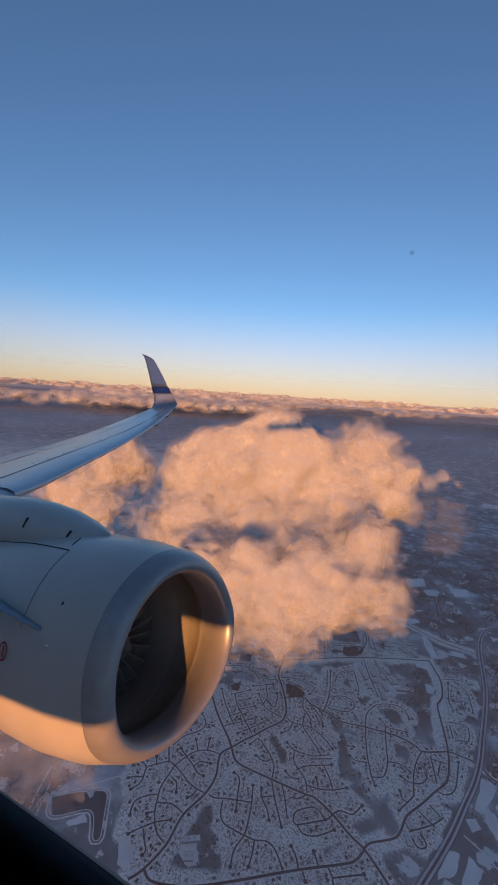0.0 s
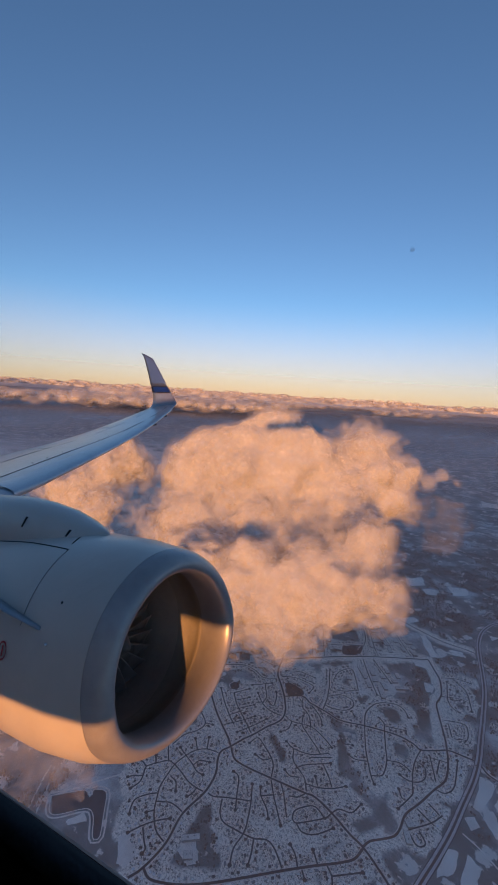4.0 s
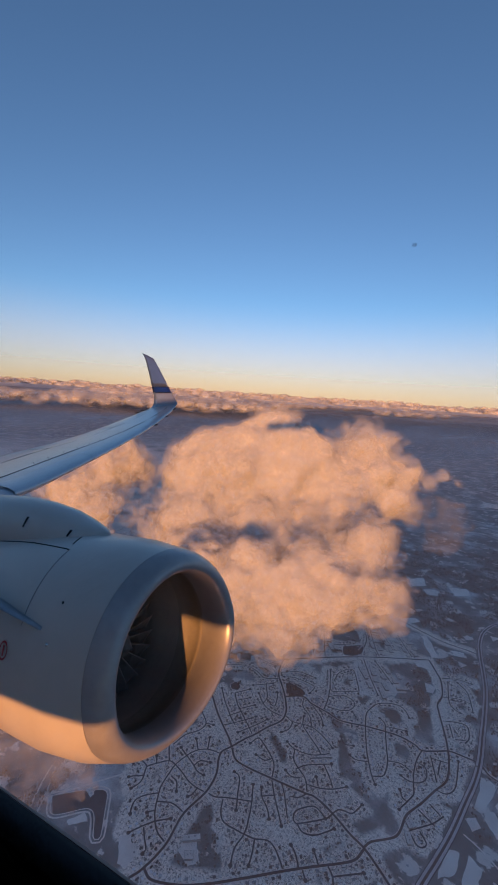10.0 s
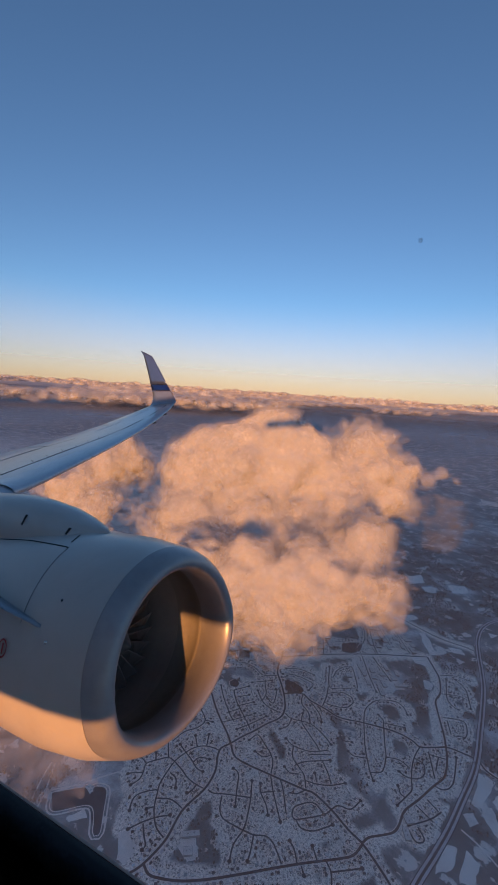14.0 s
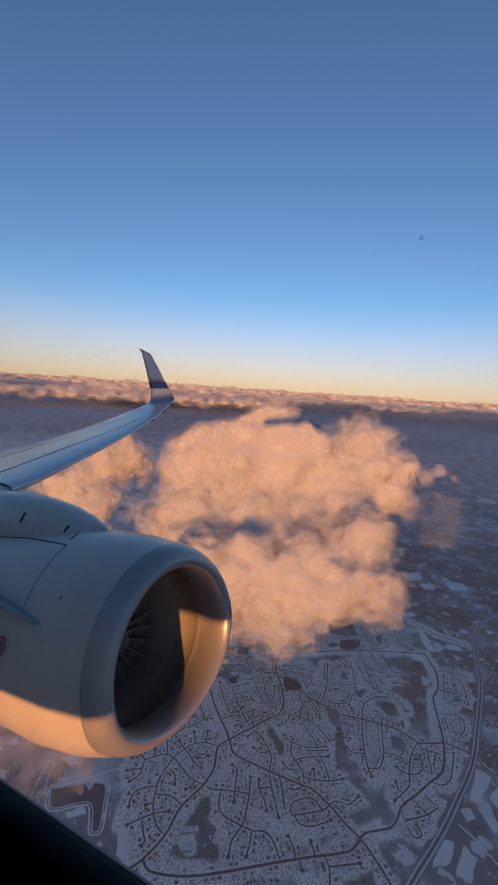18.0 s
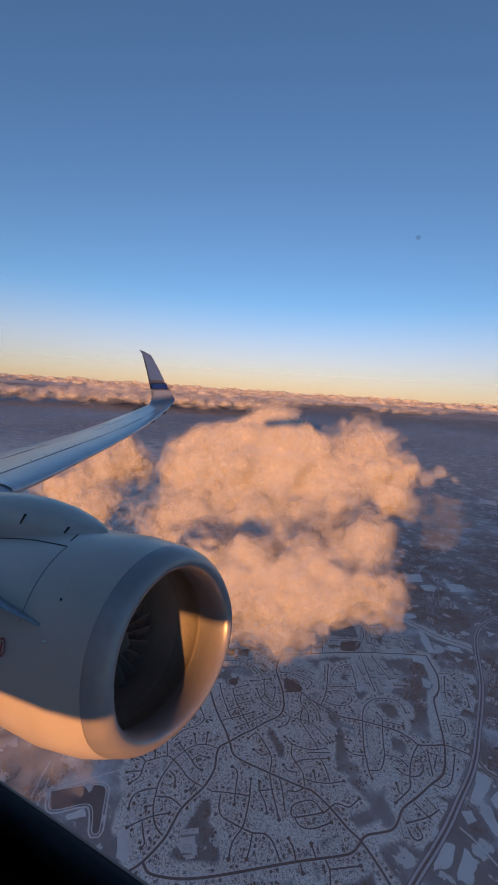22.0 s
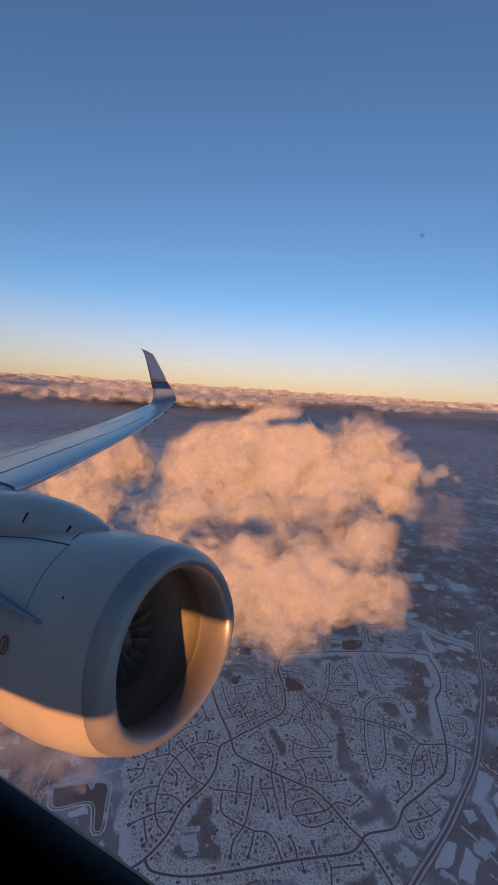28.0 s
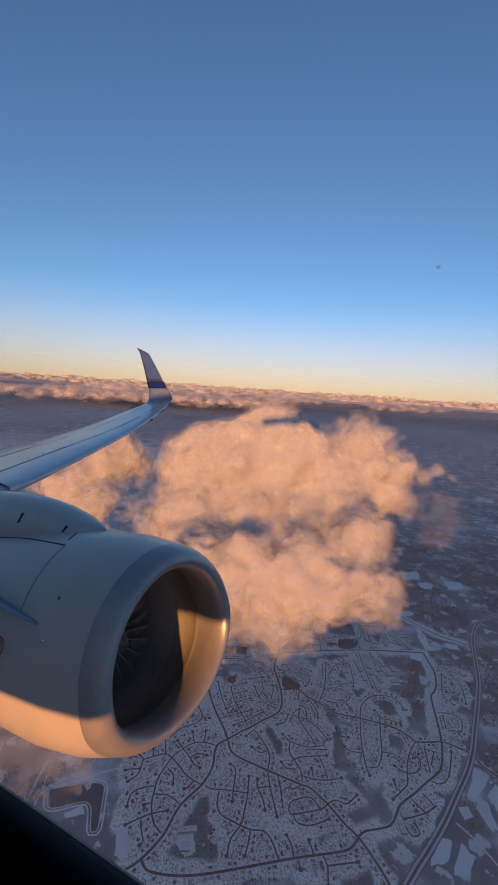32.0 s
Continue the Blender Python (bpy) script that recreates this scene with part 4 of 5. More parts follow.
def build_warehouses():
    """Large flat-roofed buildings: walls, snowy roof, parapet and roof units."""
    kinds = []
    for w, d, h in ((2.6, 1.3, 0.8), (1.8, 1.6, 0.7), (3.6, 1.2, 0.9)):
        base = new("warehouse")
        tagged(base, "long flat-roofed commercial building with snow on its roof", "building", "commercial buildings")

        def box(x0, x1, y0, y1, z0, z1, name, mat):
            v = [(x, y, z) for z in (z0, z1) for x, y in ((x0, y0), (x1, y0), (x1, y1), (x0, y1))]
            f = [(0, 1, 5, 4), (1, 2, 6, 5), (2, 3, 7, 6), (3, 0, 4, 7), (4, 5, 6, 7), (3, 2, 1, 0)]
            part(name, shape(name, v, f, mat), base)
        box(-w, w, -d, d, 0, h, "walls", WALLS)
        box(-w + 0.08, w - 0.08, -d + 0.08, d - 0.08, h + 0.004, h + 0.06, "roof", FLATROOF)
        box(-w, w, -d, -d + 0.07, h, h + 0.12, "parapet", WALLS)
        box(-w, w, d - 0.07, d, h, h + 0.12, "parapet", WALLS)
        box(-w * 0.4, -w * 0.2, -0.2, 0.2, h + 0.06, h + 0.26, "roof_unit", WALLS)
        box(w * 0.3, w * 0.5, 0.1, 0.4, h + 0.06, h + 0.22, "roof_unit", WALLS)
        kinds.append(base)
    rng = random.Random(10)
    spots = []
    for cx, cy, n, spread in ((-64, 264, 15, 11), (-52, 272, 10, 8), (-71, 312, 12, 11), (-53, 318, 5, 7), (-108, 280, 8, 10), (-136, 236, 9, 10), (-90, 116, 3, 4), (-20, 176, 4, 4), (-150, 290, 14, 22), (-210, 250, 12, 25), (-240, 340, 16, 36), (-120, 330, 14, 30)):
        for _ in range(n):
            for _ in range(20):
                x, y = cx + rng.uniform(-spread, spread), cy + rng.uniform(-spread, spread)
                if all(math.hypot(x - a, y - b) > 6.2 for a, b in spots) and lane_gap(x, y) > 2.0 and near_line(np.array(x), np.array(y), HW) > 5:
                    spots.append((x, y))
                    break
    for i, (x, y) in enumerate(spots):
        m = pose(x, y, 0.0, 0, 0, 35 + rng.choice((0, 90)) + rng.uniform(-8, 8))
        if i < 3:
            kinds[i].matrix_basis = m
        else:
            copy_thing(kinds[i % 3], m)
    return spots


build_land()
build_roads()
HOUSES, YARD_TREES = build_streets()
BIG = build_warehouses()
clear = np.ones(len(HOUSES), bool)
for bx, by in BIG:
    clear &= np.hypot(HOUSES[:, 0] - bx, HOUSES[:, 1] - by) > 3.6
HOUSES = HOUSES[clear]
HOUSES = HOUSES[np.argsort(np.hypot(HOUSES[:, 0] + 60, HOUSES[:, 1] - 140))]
build_near_houses(HOUSES[:290])
build_houses(HOUSES[290:])
build_trees("yard_trees", YARD_TREES, "small bare trees standing in the yards")
build_woods()
build_fields()


def pond(*xy):
    rim = smooth_line(course(*xy) + [xy[:2]], 1.0)[:-1]
    tagged(new("pond", shape("pond", [(x, y, 0.09) for x, y in rim], [tuple(range(len(rim)))], WATER)), "small dark unfrozen pond among the houses", "pond", kind="structure")
    v, f = ribbon(np.concatenate([rim, rim[:1]]), 0.4, 0.10)
    tagged(new("pond_bank", shape("pond_bank", v, f, SNOW)), "thin snow-covered bank round the pond", "bank", kind="structure")


pond(-106.1, 225.5, -103.5, 228.2, -93.7, 226.8, -92.3, 222.3, -99.9, 217)
pond(-91.9, 287.8, -80.4, 298, -78, 285.9, -87.1, 278.6)
pond(-133.1, 203.1, -131.5, 207.6, -127, 205.9, -126.6, 202.4, -129.7, 200.6)


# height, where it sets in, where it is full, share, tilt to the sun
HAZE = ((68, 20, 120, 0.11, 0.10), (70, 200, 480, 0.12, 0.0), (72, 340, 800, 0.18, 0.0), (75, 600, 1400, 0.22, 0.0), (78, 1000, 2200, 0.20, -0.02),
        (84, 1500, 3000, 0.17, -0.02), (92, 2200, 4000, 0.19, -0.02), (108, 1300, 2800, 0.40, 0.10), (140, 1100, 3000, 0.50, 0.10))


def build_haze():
    """Thin see-through sheets that stand in for haze over the land, more of them farther off."""
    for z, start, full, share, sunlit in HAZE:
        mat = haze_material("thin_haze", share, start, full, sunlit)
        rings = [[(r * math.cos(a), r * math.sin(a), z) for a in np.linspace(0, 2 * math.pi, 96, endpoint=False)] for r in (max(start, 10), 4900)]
        tagged(new("haze_sheet", loft("haze_sheet", rings, mat, smooth=False)), "thin grey-blue sheet standing in for winter haze over the land", "haze", kind="stuff")


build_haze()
# distant haze put into the plain colour of a solid band
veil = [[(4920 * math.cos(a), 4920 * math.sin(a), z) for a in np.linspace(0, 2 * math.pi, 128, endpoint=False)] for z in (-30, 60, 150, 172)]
tagged(new("backdrop", loft("backdrop", veil, VEIL)), "grey-blue band with distant haze painted in at the end of the land", "haze", kind="structure")
# added shell that lays a haze tint over the low sky
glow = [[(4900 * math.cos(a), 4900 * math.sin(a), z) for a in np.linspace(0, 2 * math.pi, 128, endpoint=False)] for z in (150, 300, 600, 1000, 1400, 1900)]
tagged(new("backdrop", loft("backdrop", glow, GLOW, smooth=False)), "added see-through shell, tints the low sky as peach haze", "haze", kind="structure")

RESERVOIR = course(-152.8, 97.5, -143.4, 107.7, -139.1, 106.9, -140.4, 110.3, -136.8, 112.6, -134.1, 112, -129.1, 106.8, -122, 99.1, -122.5, 97.3, -124.2, 97.2, -134.4, 103.5, -144.9, 93)
tagged(new("reservoir", shape("reservoir", [(x, y, 0.10) for x, y in RESERVOIR], [tuple(range(len(RESERVOIR)))], WATER)), "dark L-shaped reservoir edged with snow", "reservoir", kind="structure")
rim = smooth_line(RESERVOIR + RESERVOIR[:1], 1.0)
for wide, height, shift in ((0.4, 0.12, 0.0), (0.7, 0.11, 1.3)):
    v, f = ribbon(rim, wide, height, shift)
    tagged(new("reservoir_bank", shape("reservoir_bank", v, f, SNOW)), "snow-covered bank round the reservoir", "bank", kind="structure")

# ---- clouds ----
BIG_CLOUD = [(-131.5, 190.0, 137.2, 25.4), (-110.4, 203.4, 138.9, 27.1), (-143.4, 172.6, 139.3, 14.5), (-89.2, 214.9, 130.0, 21.3), (-71.5, 230.8, 139.5, 15.0), (-70.6, 237.6, 147.6, 12.9), (-57.8, 239.3, 136.4, 12.4), (-148.5, 173.1, 149.9, 8.1), (-138.2, 163.4, 121.0, 12.0), (-116.8, 176.8, 113.8, 17.2), (-90.5, 189.3, 113.9, 16.0), (-70.4, 206.2, 120.0, 14.9), (-55.7, 224.6, 124.5, 8.4), (-110.8, 159.5, 105.6, 11.7), (-87.5, 172.4, 108.9, 10.2), (-68.5, 183.5, 116.3, 8.2), (-113.7, 143.6, 110.2, 10.1), (-92.1, 150.2, 108.9, 8.9), (-76.5, 162.2, 111.3, 8.1), (-129.8, 154.2, 114.5, 11.5), (-86.3, 164.5, 111.5, 10.7), (-69.3, 170.1, 111.7, 9.2), (-56.5, 191.8, 122.6, 11.3), (-70.2, 203.8, 127.0, 13.1), (-101.8, 165.3, 114.2, 9.2)]
FRONT_CLOUD = [(-83.3, 129.3, 103.0, 11.7), (-68.1, 137.1, 106.1, 12.0), (-52.7, 143.3, 109.8, 9.9), (-42.3, 146.2, 113.8, 7.4), (-33.3, 147.2, 113.3, 3.3), (-81.3, 119.7, 98.6, 7.4), (-68.2, 125.4, 101.3, 6.1), (-50.8, 173.2, 120.8, 8.9), (-44.8, 164.7, 116.8, 7.3), (-55.6, 160.9, 115.7, 7.3), (-45.4, 181.8, 126.2, 4.1), (-67.8, 149.9, 112.1, 7.1), (-98.5, 123.4, 111.8, 8.5), (-101.7, 117.5, 116.2, 6.7), (-86.2, 132.6, 112.4, 6.9), (-46.1, 159.3, 115.3, 5.4), (-58.6, 151.4, 111.9, 7.5), (-49.7, 153.1, 114.0, 5.7)]
LEFT_CLOUD = [(-196.3, 168.2, 137.3, 9.2), (-202.5, 159.2, 131.9, 9.2), (-204.8, 146.7, 124.5, 8.5), (-207.1, 136.4, 120.5, 7.2), (-200.8, 136.4, 112.5, 6.5), (-189.6, 144.2, 111.1, 4.7)]
RIGHT_WISP = [(-36.8, 256.3, 140.2, 5.2), (-39.9, 251.0, 135.6, 3.6), (-29.9, 256.9, 138.0, 2.8)]
VEIL_WISP = [(-32.2, 248.4, 118.2, 12.7), (-43.1, 241.5, 122.1, 7.7), (-33.0, 236.3, 105.2, 8.8)]
LOW_WISP = [(-128.5, 67.7, 57.5, 11.2), (-116.4, 74.2, 55.3, 7.4), (-128.1, 58.7, 55.5, 11.1)]
BEHIND_WISP = [(-160.3, 386.7, 145.6, 6.0), (-152.8, 391.5, 144.6, 4.5)]
cloud("cumulus_cloud", BIG_CLOUD, 1.15, 41, "towering cumulus cloud glowing peach in the low sun", CLOUD, WISPS, (0.8, 1.6, 2.5, 3.5, 4.6, 5.9, 7.3, 9.0))
cloud("cumulus_cloud", FRONT_CLOUD, 0.85, 42, "low billowing cloud bank glowing peach in front of the tower", CLOUD, WISPS, (0.6, 1.2, 1.9, 2.7, 3.6, 4.6, 5.8, 7.2), 0.75)
cloud("cumulus_cloud", LEFT_CLOUD, 1.0, 43, "smaller ragged cumulus cloud with a dim violet base", CLOUD, WISPS, (0.8, 1.6, 2.5, 3.5, 4.6, 5.8, 7.2, 8.8))
cloud("wispy_cloud", RIGHT_WISP, 0.9, 44, "small torn shred of peach cloud", WISPS[6], WISPS[5:], (1.0, 2.2, 3.6), 0.7, (6, 3))
cloud("wispy_cloud", VEIL_WISP, 1.3, 46, "dim grey veil of drizzle below a shred of cloud", WISPS[7], [], (3.0,), 0.7)
cloud("wispy_cloud", BEHIND_WISP, 0.9, 47, "small shaded cloud behind the tower", WISPS[6], WISPS[5:], (1.0, 2.2, 3.6), 0.7, (6, 3))
cloud("wispy_cloud", LOW_WISP, 1.1, 45, "thin pink cloud drifting low over the land", WISPS[6], WISPS[6:], (3.0, 6.0), 1.0)


def build_bank():
    """The broken cloud deck along the horizon: clumps of small puffs."""
    rng = np.random.RandomState(51)
    balls = []
    for _ in range(3000):
        d = 1650 + 3100 * rng.uniform() ** 0.8
        a = radians(32.5) + rng.uniform(-0.75, 0.75)
        x, y = -d * math.sin(a), d * math.cos(a)
        if vnoise(np.array(x / 500), np.array(y / 500), 52) + 0.35 * min(a - 0.5, 0.1) * (d < 3600) + 0.30 * (max(d, 1900) - 3000) / 1700 < 0.42:
            continue
        big = 1.6 if rng.uniform() < 0.10 else 1.0
        for _ in range(rng.randint(3, 8)):
            r = rng.uniform(6, 16) * (0.5 + d / 4000) * big
            balls.append((x + rng.normal() * 50, y + rng.normal() * 50, rng.uniform(106, 128) + 0.0085 * (d - 2300) + r * 0.4 * big, r))
    return np.array(balls)


def flat_cloud(name, balls, cell, squash, seed, label, mats, offsets):
    """A deck of low, broad puffs."""
    b = balls.copy()
    b[:, 2] *= squash
    lo, hi = (b[:, :3] - b[:, 3:]).min(0) - 40, (b[:, :3] + b[:, 3:]).max(0) + 40
    dims = np.ceil((hi - lo) / cell).astype(int)
    field = np.zeros(dims, np.float32)
    for x, y, z, r in b:
        c = (np.array((x, y, z)) - lo) / cell
        w = r / cell + 3
        p, q = np.maximum(np.floor(c - w).astype(int), 0), np.minimum(np.ceil(c + w).astype(int), dims)
        gx, gy, gz = np.ogrid[p[0]:q[0], p[1]:q[1], p[2]:q[2]]
        d = r - cell * np.sqrt((gx - c[0]) ** 2 + (gy - c[1]) ** 2 + (gz - c[2]) ** 2)
        field[p[0]:q[0], p[1]:q[1], p[2]:q[2]] += np.exp(np.minimum(d * 0.2, 60))
    field = np.log(field + 1e-9) / 0.2 - 4
    n = grid_noise(dims, 5, seed) * 6 + grid_noise(dims, 2.3, seed + 1) * 5
    base = tagged(new(name), label, "cloud", kind="stuff")
    for i, (mat, off) in enumerate(zip(mats, offsets)):
        v, f = skin(field + off + n, lo, cell)
        v[:, 2] /= squash
        part("deck" if i == 0 else "wisp", shape(name, v, f, mat, True), base)


flat_cloud("cloud_deck", build_bank(), 11.0, 1.8, 53, "broken deck of pink cumulus along the horizon", [FARCLOUD, FARWISP, FARWISP, FARWISP], (1.0, 8.0, 15.0, 23.0))


def build_shade_bank():
    """An unseen low cloud bank, added towards the sun to keep the land in shade."""
    rng = np.random.RandomState(61)
    flat_sun = Vector((SUN.x, SUN.y, 0)).normalized()
    side = Vector((-flat_sun.y, flat_sun.x, 0))
    balls = []
    for _ in range(1500):
        p = flat_sun * (560 + rng.normal() * 40) + side * rng.uniform(-1500, 1500)
        r = rng.uniform(16, 30)
        balls.append((p.x, p.y, rng.uniform(10, 96 - r), r))
    return np.array(balls)


flat_cloud("shade_bank", build_shade_bank(), 12.0, 1.3, 63, "low unseen cloud bank added to keep the sun off the land", [SHADECLOUD], (0.0,))

# ---- the airliner: x forward, y out along the wing, z up, from the middle of the engine's inlet ----
airplane = tagged(new("airplane"), "white jet airliner in flight, one wing and engine in view", "airplane")
airplane.matrix_basis = PLANE
FLAT = 0.715
OFF = 0.02


def flat(x):
    return float(np.interp(x, [-2.5, -1.6, -1.2, -0.85, -0.55, -0.35, -0.18], [1.10, 1.07, 1.02, 0.94, 0.855, 0.785, FLAT]))


def nacelle_ring(x, r, n=96, shift=0.0):
    out = []
    for i in range(n):
        a = 2 * math.pi * i / n
        z = r * math.sin(a)
        out.append((x - 0.0114 * z, OFF + shift + r * math.cos(a) * (0.935 if math.cos(a) > 0 else 1), z * (flat(x) if z < 0 else 1)))
    return out


def cowl_radius(x):
    return float(np.interp(x, [-4.6, -3.6, -2.6, -1.9, -1.2, -0.6, -0.184], [0.72, 0.92, 1.05, 1.10, 1.11, 1.085, 1.024]))


def on_cowl(x, degrees, lift=0.004):
    r = cowl_radius(x) + lift
    a = radians(degrees)
    z = r * math.sin(a)
    return Vector((x - 0.0114 * z, OFF + r * math.cos(a) * (0.935 if math.cos(a) > 0 else 1), z * (flat(x) if z < 0 else 1)))


def build_engine():
    xs = [-0.186, -0.35, -0.6, -0.9, -1.2, -1.55, -1.9, -2.25, -2.6, -3.0, -3.6, -4.1, -4.6]
    cowl = part("engine_cowl", loft("engine_cowl", [nacelle_ring(x, cowl_radius(x)) for x in xs], COWL), airplane, "smooth pale grey engine cowl, its underside lit orange")
    lip = [(-0.182, 1.024), (-0.15, 1.015), (-0.115, 1.002), (-0.08, 0.984), (-0.05, 0.962), (-0.025, 0.934), (-0.008, 0.902), (0.0, 0.870),
           (-0.006, 0.845), (-0.025, 0.824), (-0.06, 0.806), (-0.12, 0.792), (-0.20, 0.788), (-0.30, 0.796), (-0.40, 0.812)]
    part("inlet_lip", loft("inlet_lip", [nacelle_ring(x, r, 128) for x, r in lip], LIP), cowl, "polished bare metal inlet lip")
    barrel = [(-0.402, 0.815), (-0.47, 0.822), (-0.474, 0.832), (-0.70, 0.832), (-0.78, 0.830)]
    part("fan_duct", loft("fan_duct", [nacelle_ring(x, r) for x, r in ((-0.782, 0.829), (-0.95, 0.822), (-1.25, 0.80))], LINER), cowl, "dark liner ahead of the fan")
    part("inlet_barrel", loft("inlet_barrel", [nacelle_ring(x, r) for x, r in barrel], BARREL), cowl, "grey inner inlet duct")
    back = nacelle_ring(-1.36, 0.81, 48)
    part("fan_case", loft("fan_case", [nacelle_ring(-1.25, 0.80, 48), back, [(-1.38, OFF, 0.0)] * 48], LINER), cowl)
    fan = part("fan", loft("fan", [[(x, OFF + r * math.cos(a), -0.09 + r * math.sin(a)) for a in np.linspace(0, 2 * math.pi, 24, endpoint=False)]
                                   for x, r in ((-0.78, 0.01), (-0.86, 0.07), (-0.98, 0.15), (-1.12, 0.21), (-1.3, 0.24))], FAN), airplane, "dark fan spinner deep in the inlet")
    blade = []
    for r, tw in ((0.22, 0.3), (0.40, 0.6), (0.60, 0.85), (0.66, 0.95)):
        w = 0.05 + 0.09 * r
        c, s = math.cos(tw), math.sin(tw)
        blade.append([(-1.2 + w * c, r, w * s + 0.006), (-1.2 + w * c, r, w * s - 0.006), (-1.2 - w * c, r, -w * s - 0.006), (-1.2 - w * c, r, -w * s + 0.006)])
    me = loft("fan_blade", blade, FAN, cap=(True, True), smooth=False)
    for i in range(24):
        b = part("fan_blade", me, fan)
        b.matrix_basis = Matrix.Translation((0, OFF, -0.09)) @ Matrix.Rotation(2 * math.pi * i / 24, 4, "X")

    def seam(name, pts, width, mat=GAP, label=""):
        """A thin strip that lies on the cowl along places (x, degrees)."""
        v, f = [], []
        ps = [on_cowl(x, a) for x, a in pts]
        for i, p in enumerate(ps):
            d = (ps[min(i + 1, len(ps) - 1)] - ps[max(i - 1, 0)]).normalized()
            n = Vector((0, p.y - OFF, p.z)).normalized()
            s = d.cross(n) * width / 2
            v += [p + s, p - s, p - s - n * 0.01, p + s - n * 0.01]
        for i in range(len(ps) - 1):
            for k in range(4):
                f.append((4 * i + k, 4 * i + (k + 1) % 4, 4 * i + 4 + (k + 1) % 4, 4 * i + 4 + k))
        part(name, shape(name, v, f, mat), cowl, label)

    seam("panel_gap", [(-2.7 + 1.55 * t, 95.3 + 3.0 * t ** 2) for t in np.linspace(0, 1, 14)], 0.014)
    seam("panel_gap", [(-1.146 + 0.1 * t, 98.3 + 42 * t) for t in np.linspace(0, 1, 18)], 0.0035, SEAM)
    seam("latch", [(-1.30, 84.5), (-1.255, 89), (-1.215, 93.6)], 0.016)
    seam("drain_mark", [(-0.66, 126.0), (-0.645, 127.2)], 0.02)
    # warning mark: a red ring with an upright bar
    c = on_cowl(-1.19, 152.3)
    ring = []
    n = Vector((0, c.y - OFF, c.z)).normalized()
    side, up = Vector((1, 0, 0)), n.cross(Vector((1, 0, 0)))
    for r in (0.052, 0.066):
        ring.append([c + side * r * math.cos(a) + up * r * math.sin(a) * 1.25 + n * 0.006 for a in np.linspace(0, 2 * math.pi, 28, endpoint=False)])
    part("warning_ring", loft("warning_ring", ring, RED), cowl, "red prohibition ring stencilled on the cowl")
    bar = [c + side * u * 0.012 + up * w * 0.045 + n * 0.006 for u, w in ((-1, -1), (1, -1), (1, 1), (-1, 1))]
    part("warning_bar", shape("warning_bar", bar, [(0, 1, 2, 3)], RED), cowl)
    # the strake on the inboard side
    rows = []
    for t in np.linspace(0, 1, 12):
        x, a = -0.75 - 0.95 * t, 139.6 - 8.0 * t
        foot = on_cowl(x, a, -0.01)
        n = Vector((0, foot.y - OFF, foot.z)).normalized()
        tall = 0.26 * (1 - (1 - t) ** 1.8)
        thick = 0.016
        w = n.cross(Vector((1, 0, 0))) * thick
        top = foot + n * tall
        rows.append([foot + w * 1.6, top + w * 0.4, top - w * 0.4, foot - w * 1.6])
    part("strake", loft("strake", rows, STRAKE, cap=(True, True)), airplane, "blue-grey vortex strake standing on the cowl")
    # a small polished dome added on the cowl to stand in for a bright glint
    for x, a in ((-0.64, 144.6),):
        p = on_cowl(x, a, 0.0)
        n = Vector((0, p.y - OFF, p.z)).normalized()
        u = Vector((1, 0, 0))
        w = n.cross(u)
        dome = [[p + (u * math.cos(q) + w * math.sin(q)) * r + n * h for q in np.linspace(0, 2 * math.pi, 14, endpoint=False)] for r, h in ((0.016, 0), (0.014, 0.008), (0.008, 0.014), (0.001, 0.016))]
        part("glint_dome", loft("glint_dome", dome, GLINT), cowl, "small polished dome put in for a glint")


def build_pylon():
    rings = []
    for x, half, top, low in ((-1.10, 0.06, 1.085, 0.95), (-1.24, 0.20, 1.125, 0.9), (-1.52, 0.34, 1.21, 0.85), (-1.8, 0.42, 1.30, 0.8), (-2.2, 0.47, 1.39, 0.8), (-2.7, 0.49, 1.45, 0.8), (-3.3, 0.48, 1.47, 0.8), (-4.2, 0.42, 1.46, 0.8), (-5.4, 0.30, 1.42, 0.9)):
        ring = []
        for a in np.linspace(0, 2 * math.pi, 28, endpoint=False):
            s, c = math.sin(a), math.cos(a)
            ring.append((x, 0.31 + 0.76 * half * math.copysign(abs(c) ** 0.8, c), (top if s > 0 else low) * abs(s) ** 0.9 + 0.95 * (1 - abs(s) ** 0.9) if s > 0 else low + (0.95 - low) * (1 - abs(s))))
        rings.append(ring)
    fairing = part("pylon_fairing", loft("pylon_fairing", rings, COWL, cap=(True, True)), airplane, "humped fairing between cowl and wing")
    # vent slots on its near flank
    for i, (k0, k1) in ((2, (10, 11)), (4, (10, 11))):
        a, b = Vector(rings[i][k0]), Vector(rings[i][k1])
        a, b = a + (a - b) * 0.25 + Vector((0.03, 0, 0)), b + (b - a) * 0.25
        out, w = Vector((0, -0.010, 0.010)), Vector((0.005, 0, 0))
        v = [a + out - w, a + out + w, b + out + w, b + out - w, a - out - w, a - out + w, b - out + w, b - out - w]
        f = [(0, 1, 2, 3), (7, 6, 5, 4), (0, 4, 5, 1), (1, 5, 6, 2), (2, 6, 7, 3), (3, 7, 4, 0)]
        part("vent_slot", shape("vent_slot", v, f, GAP), fairing)


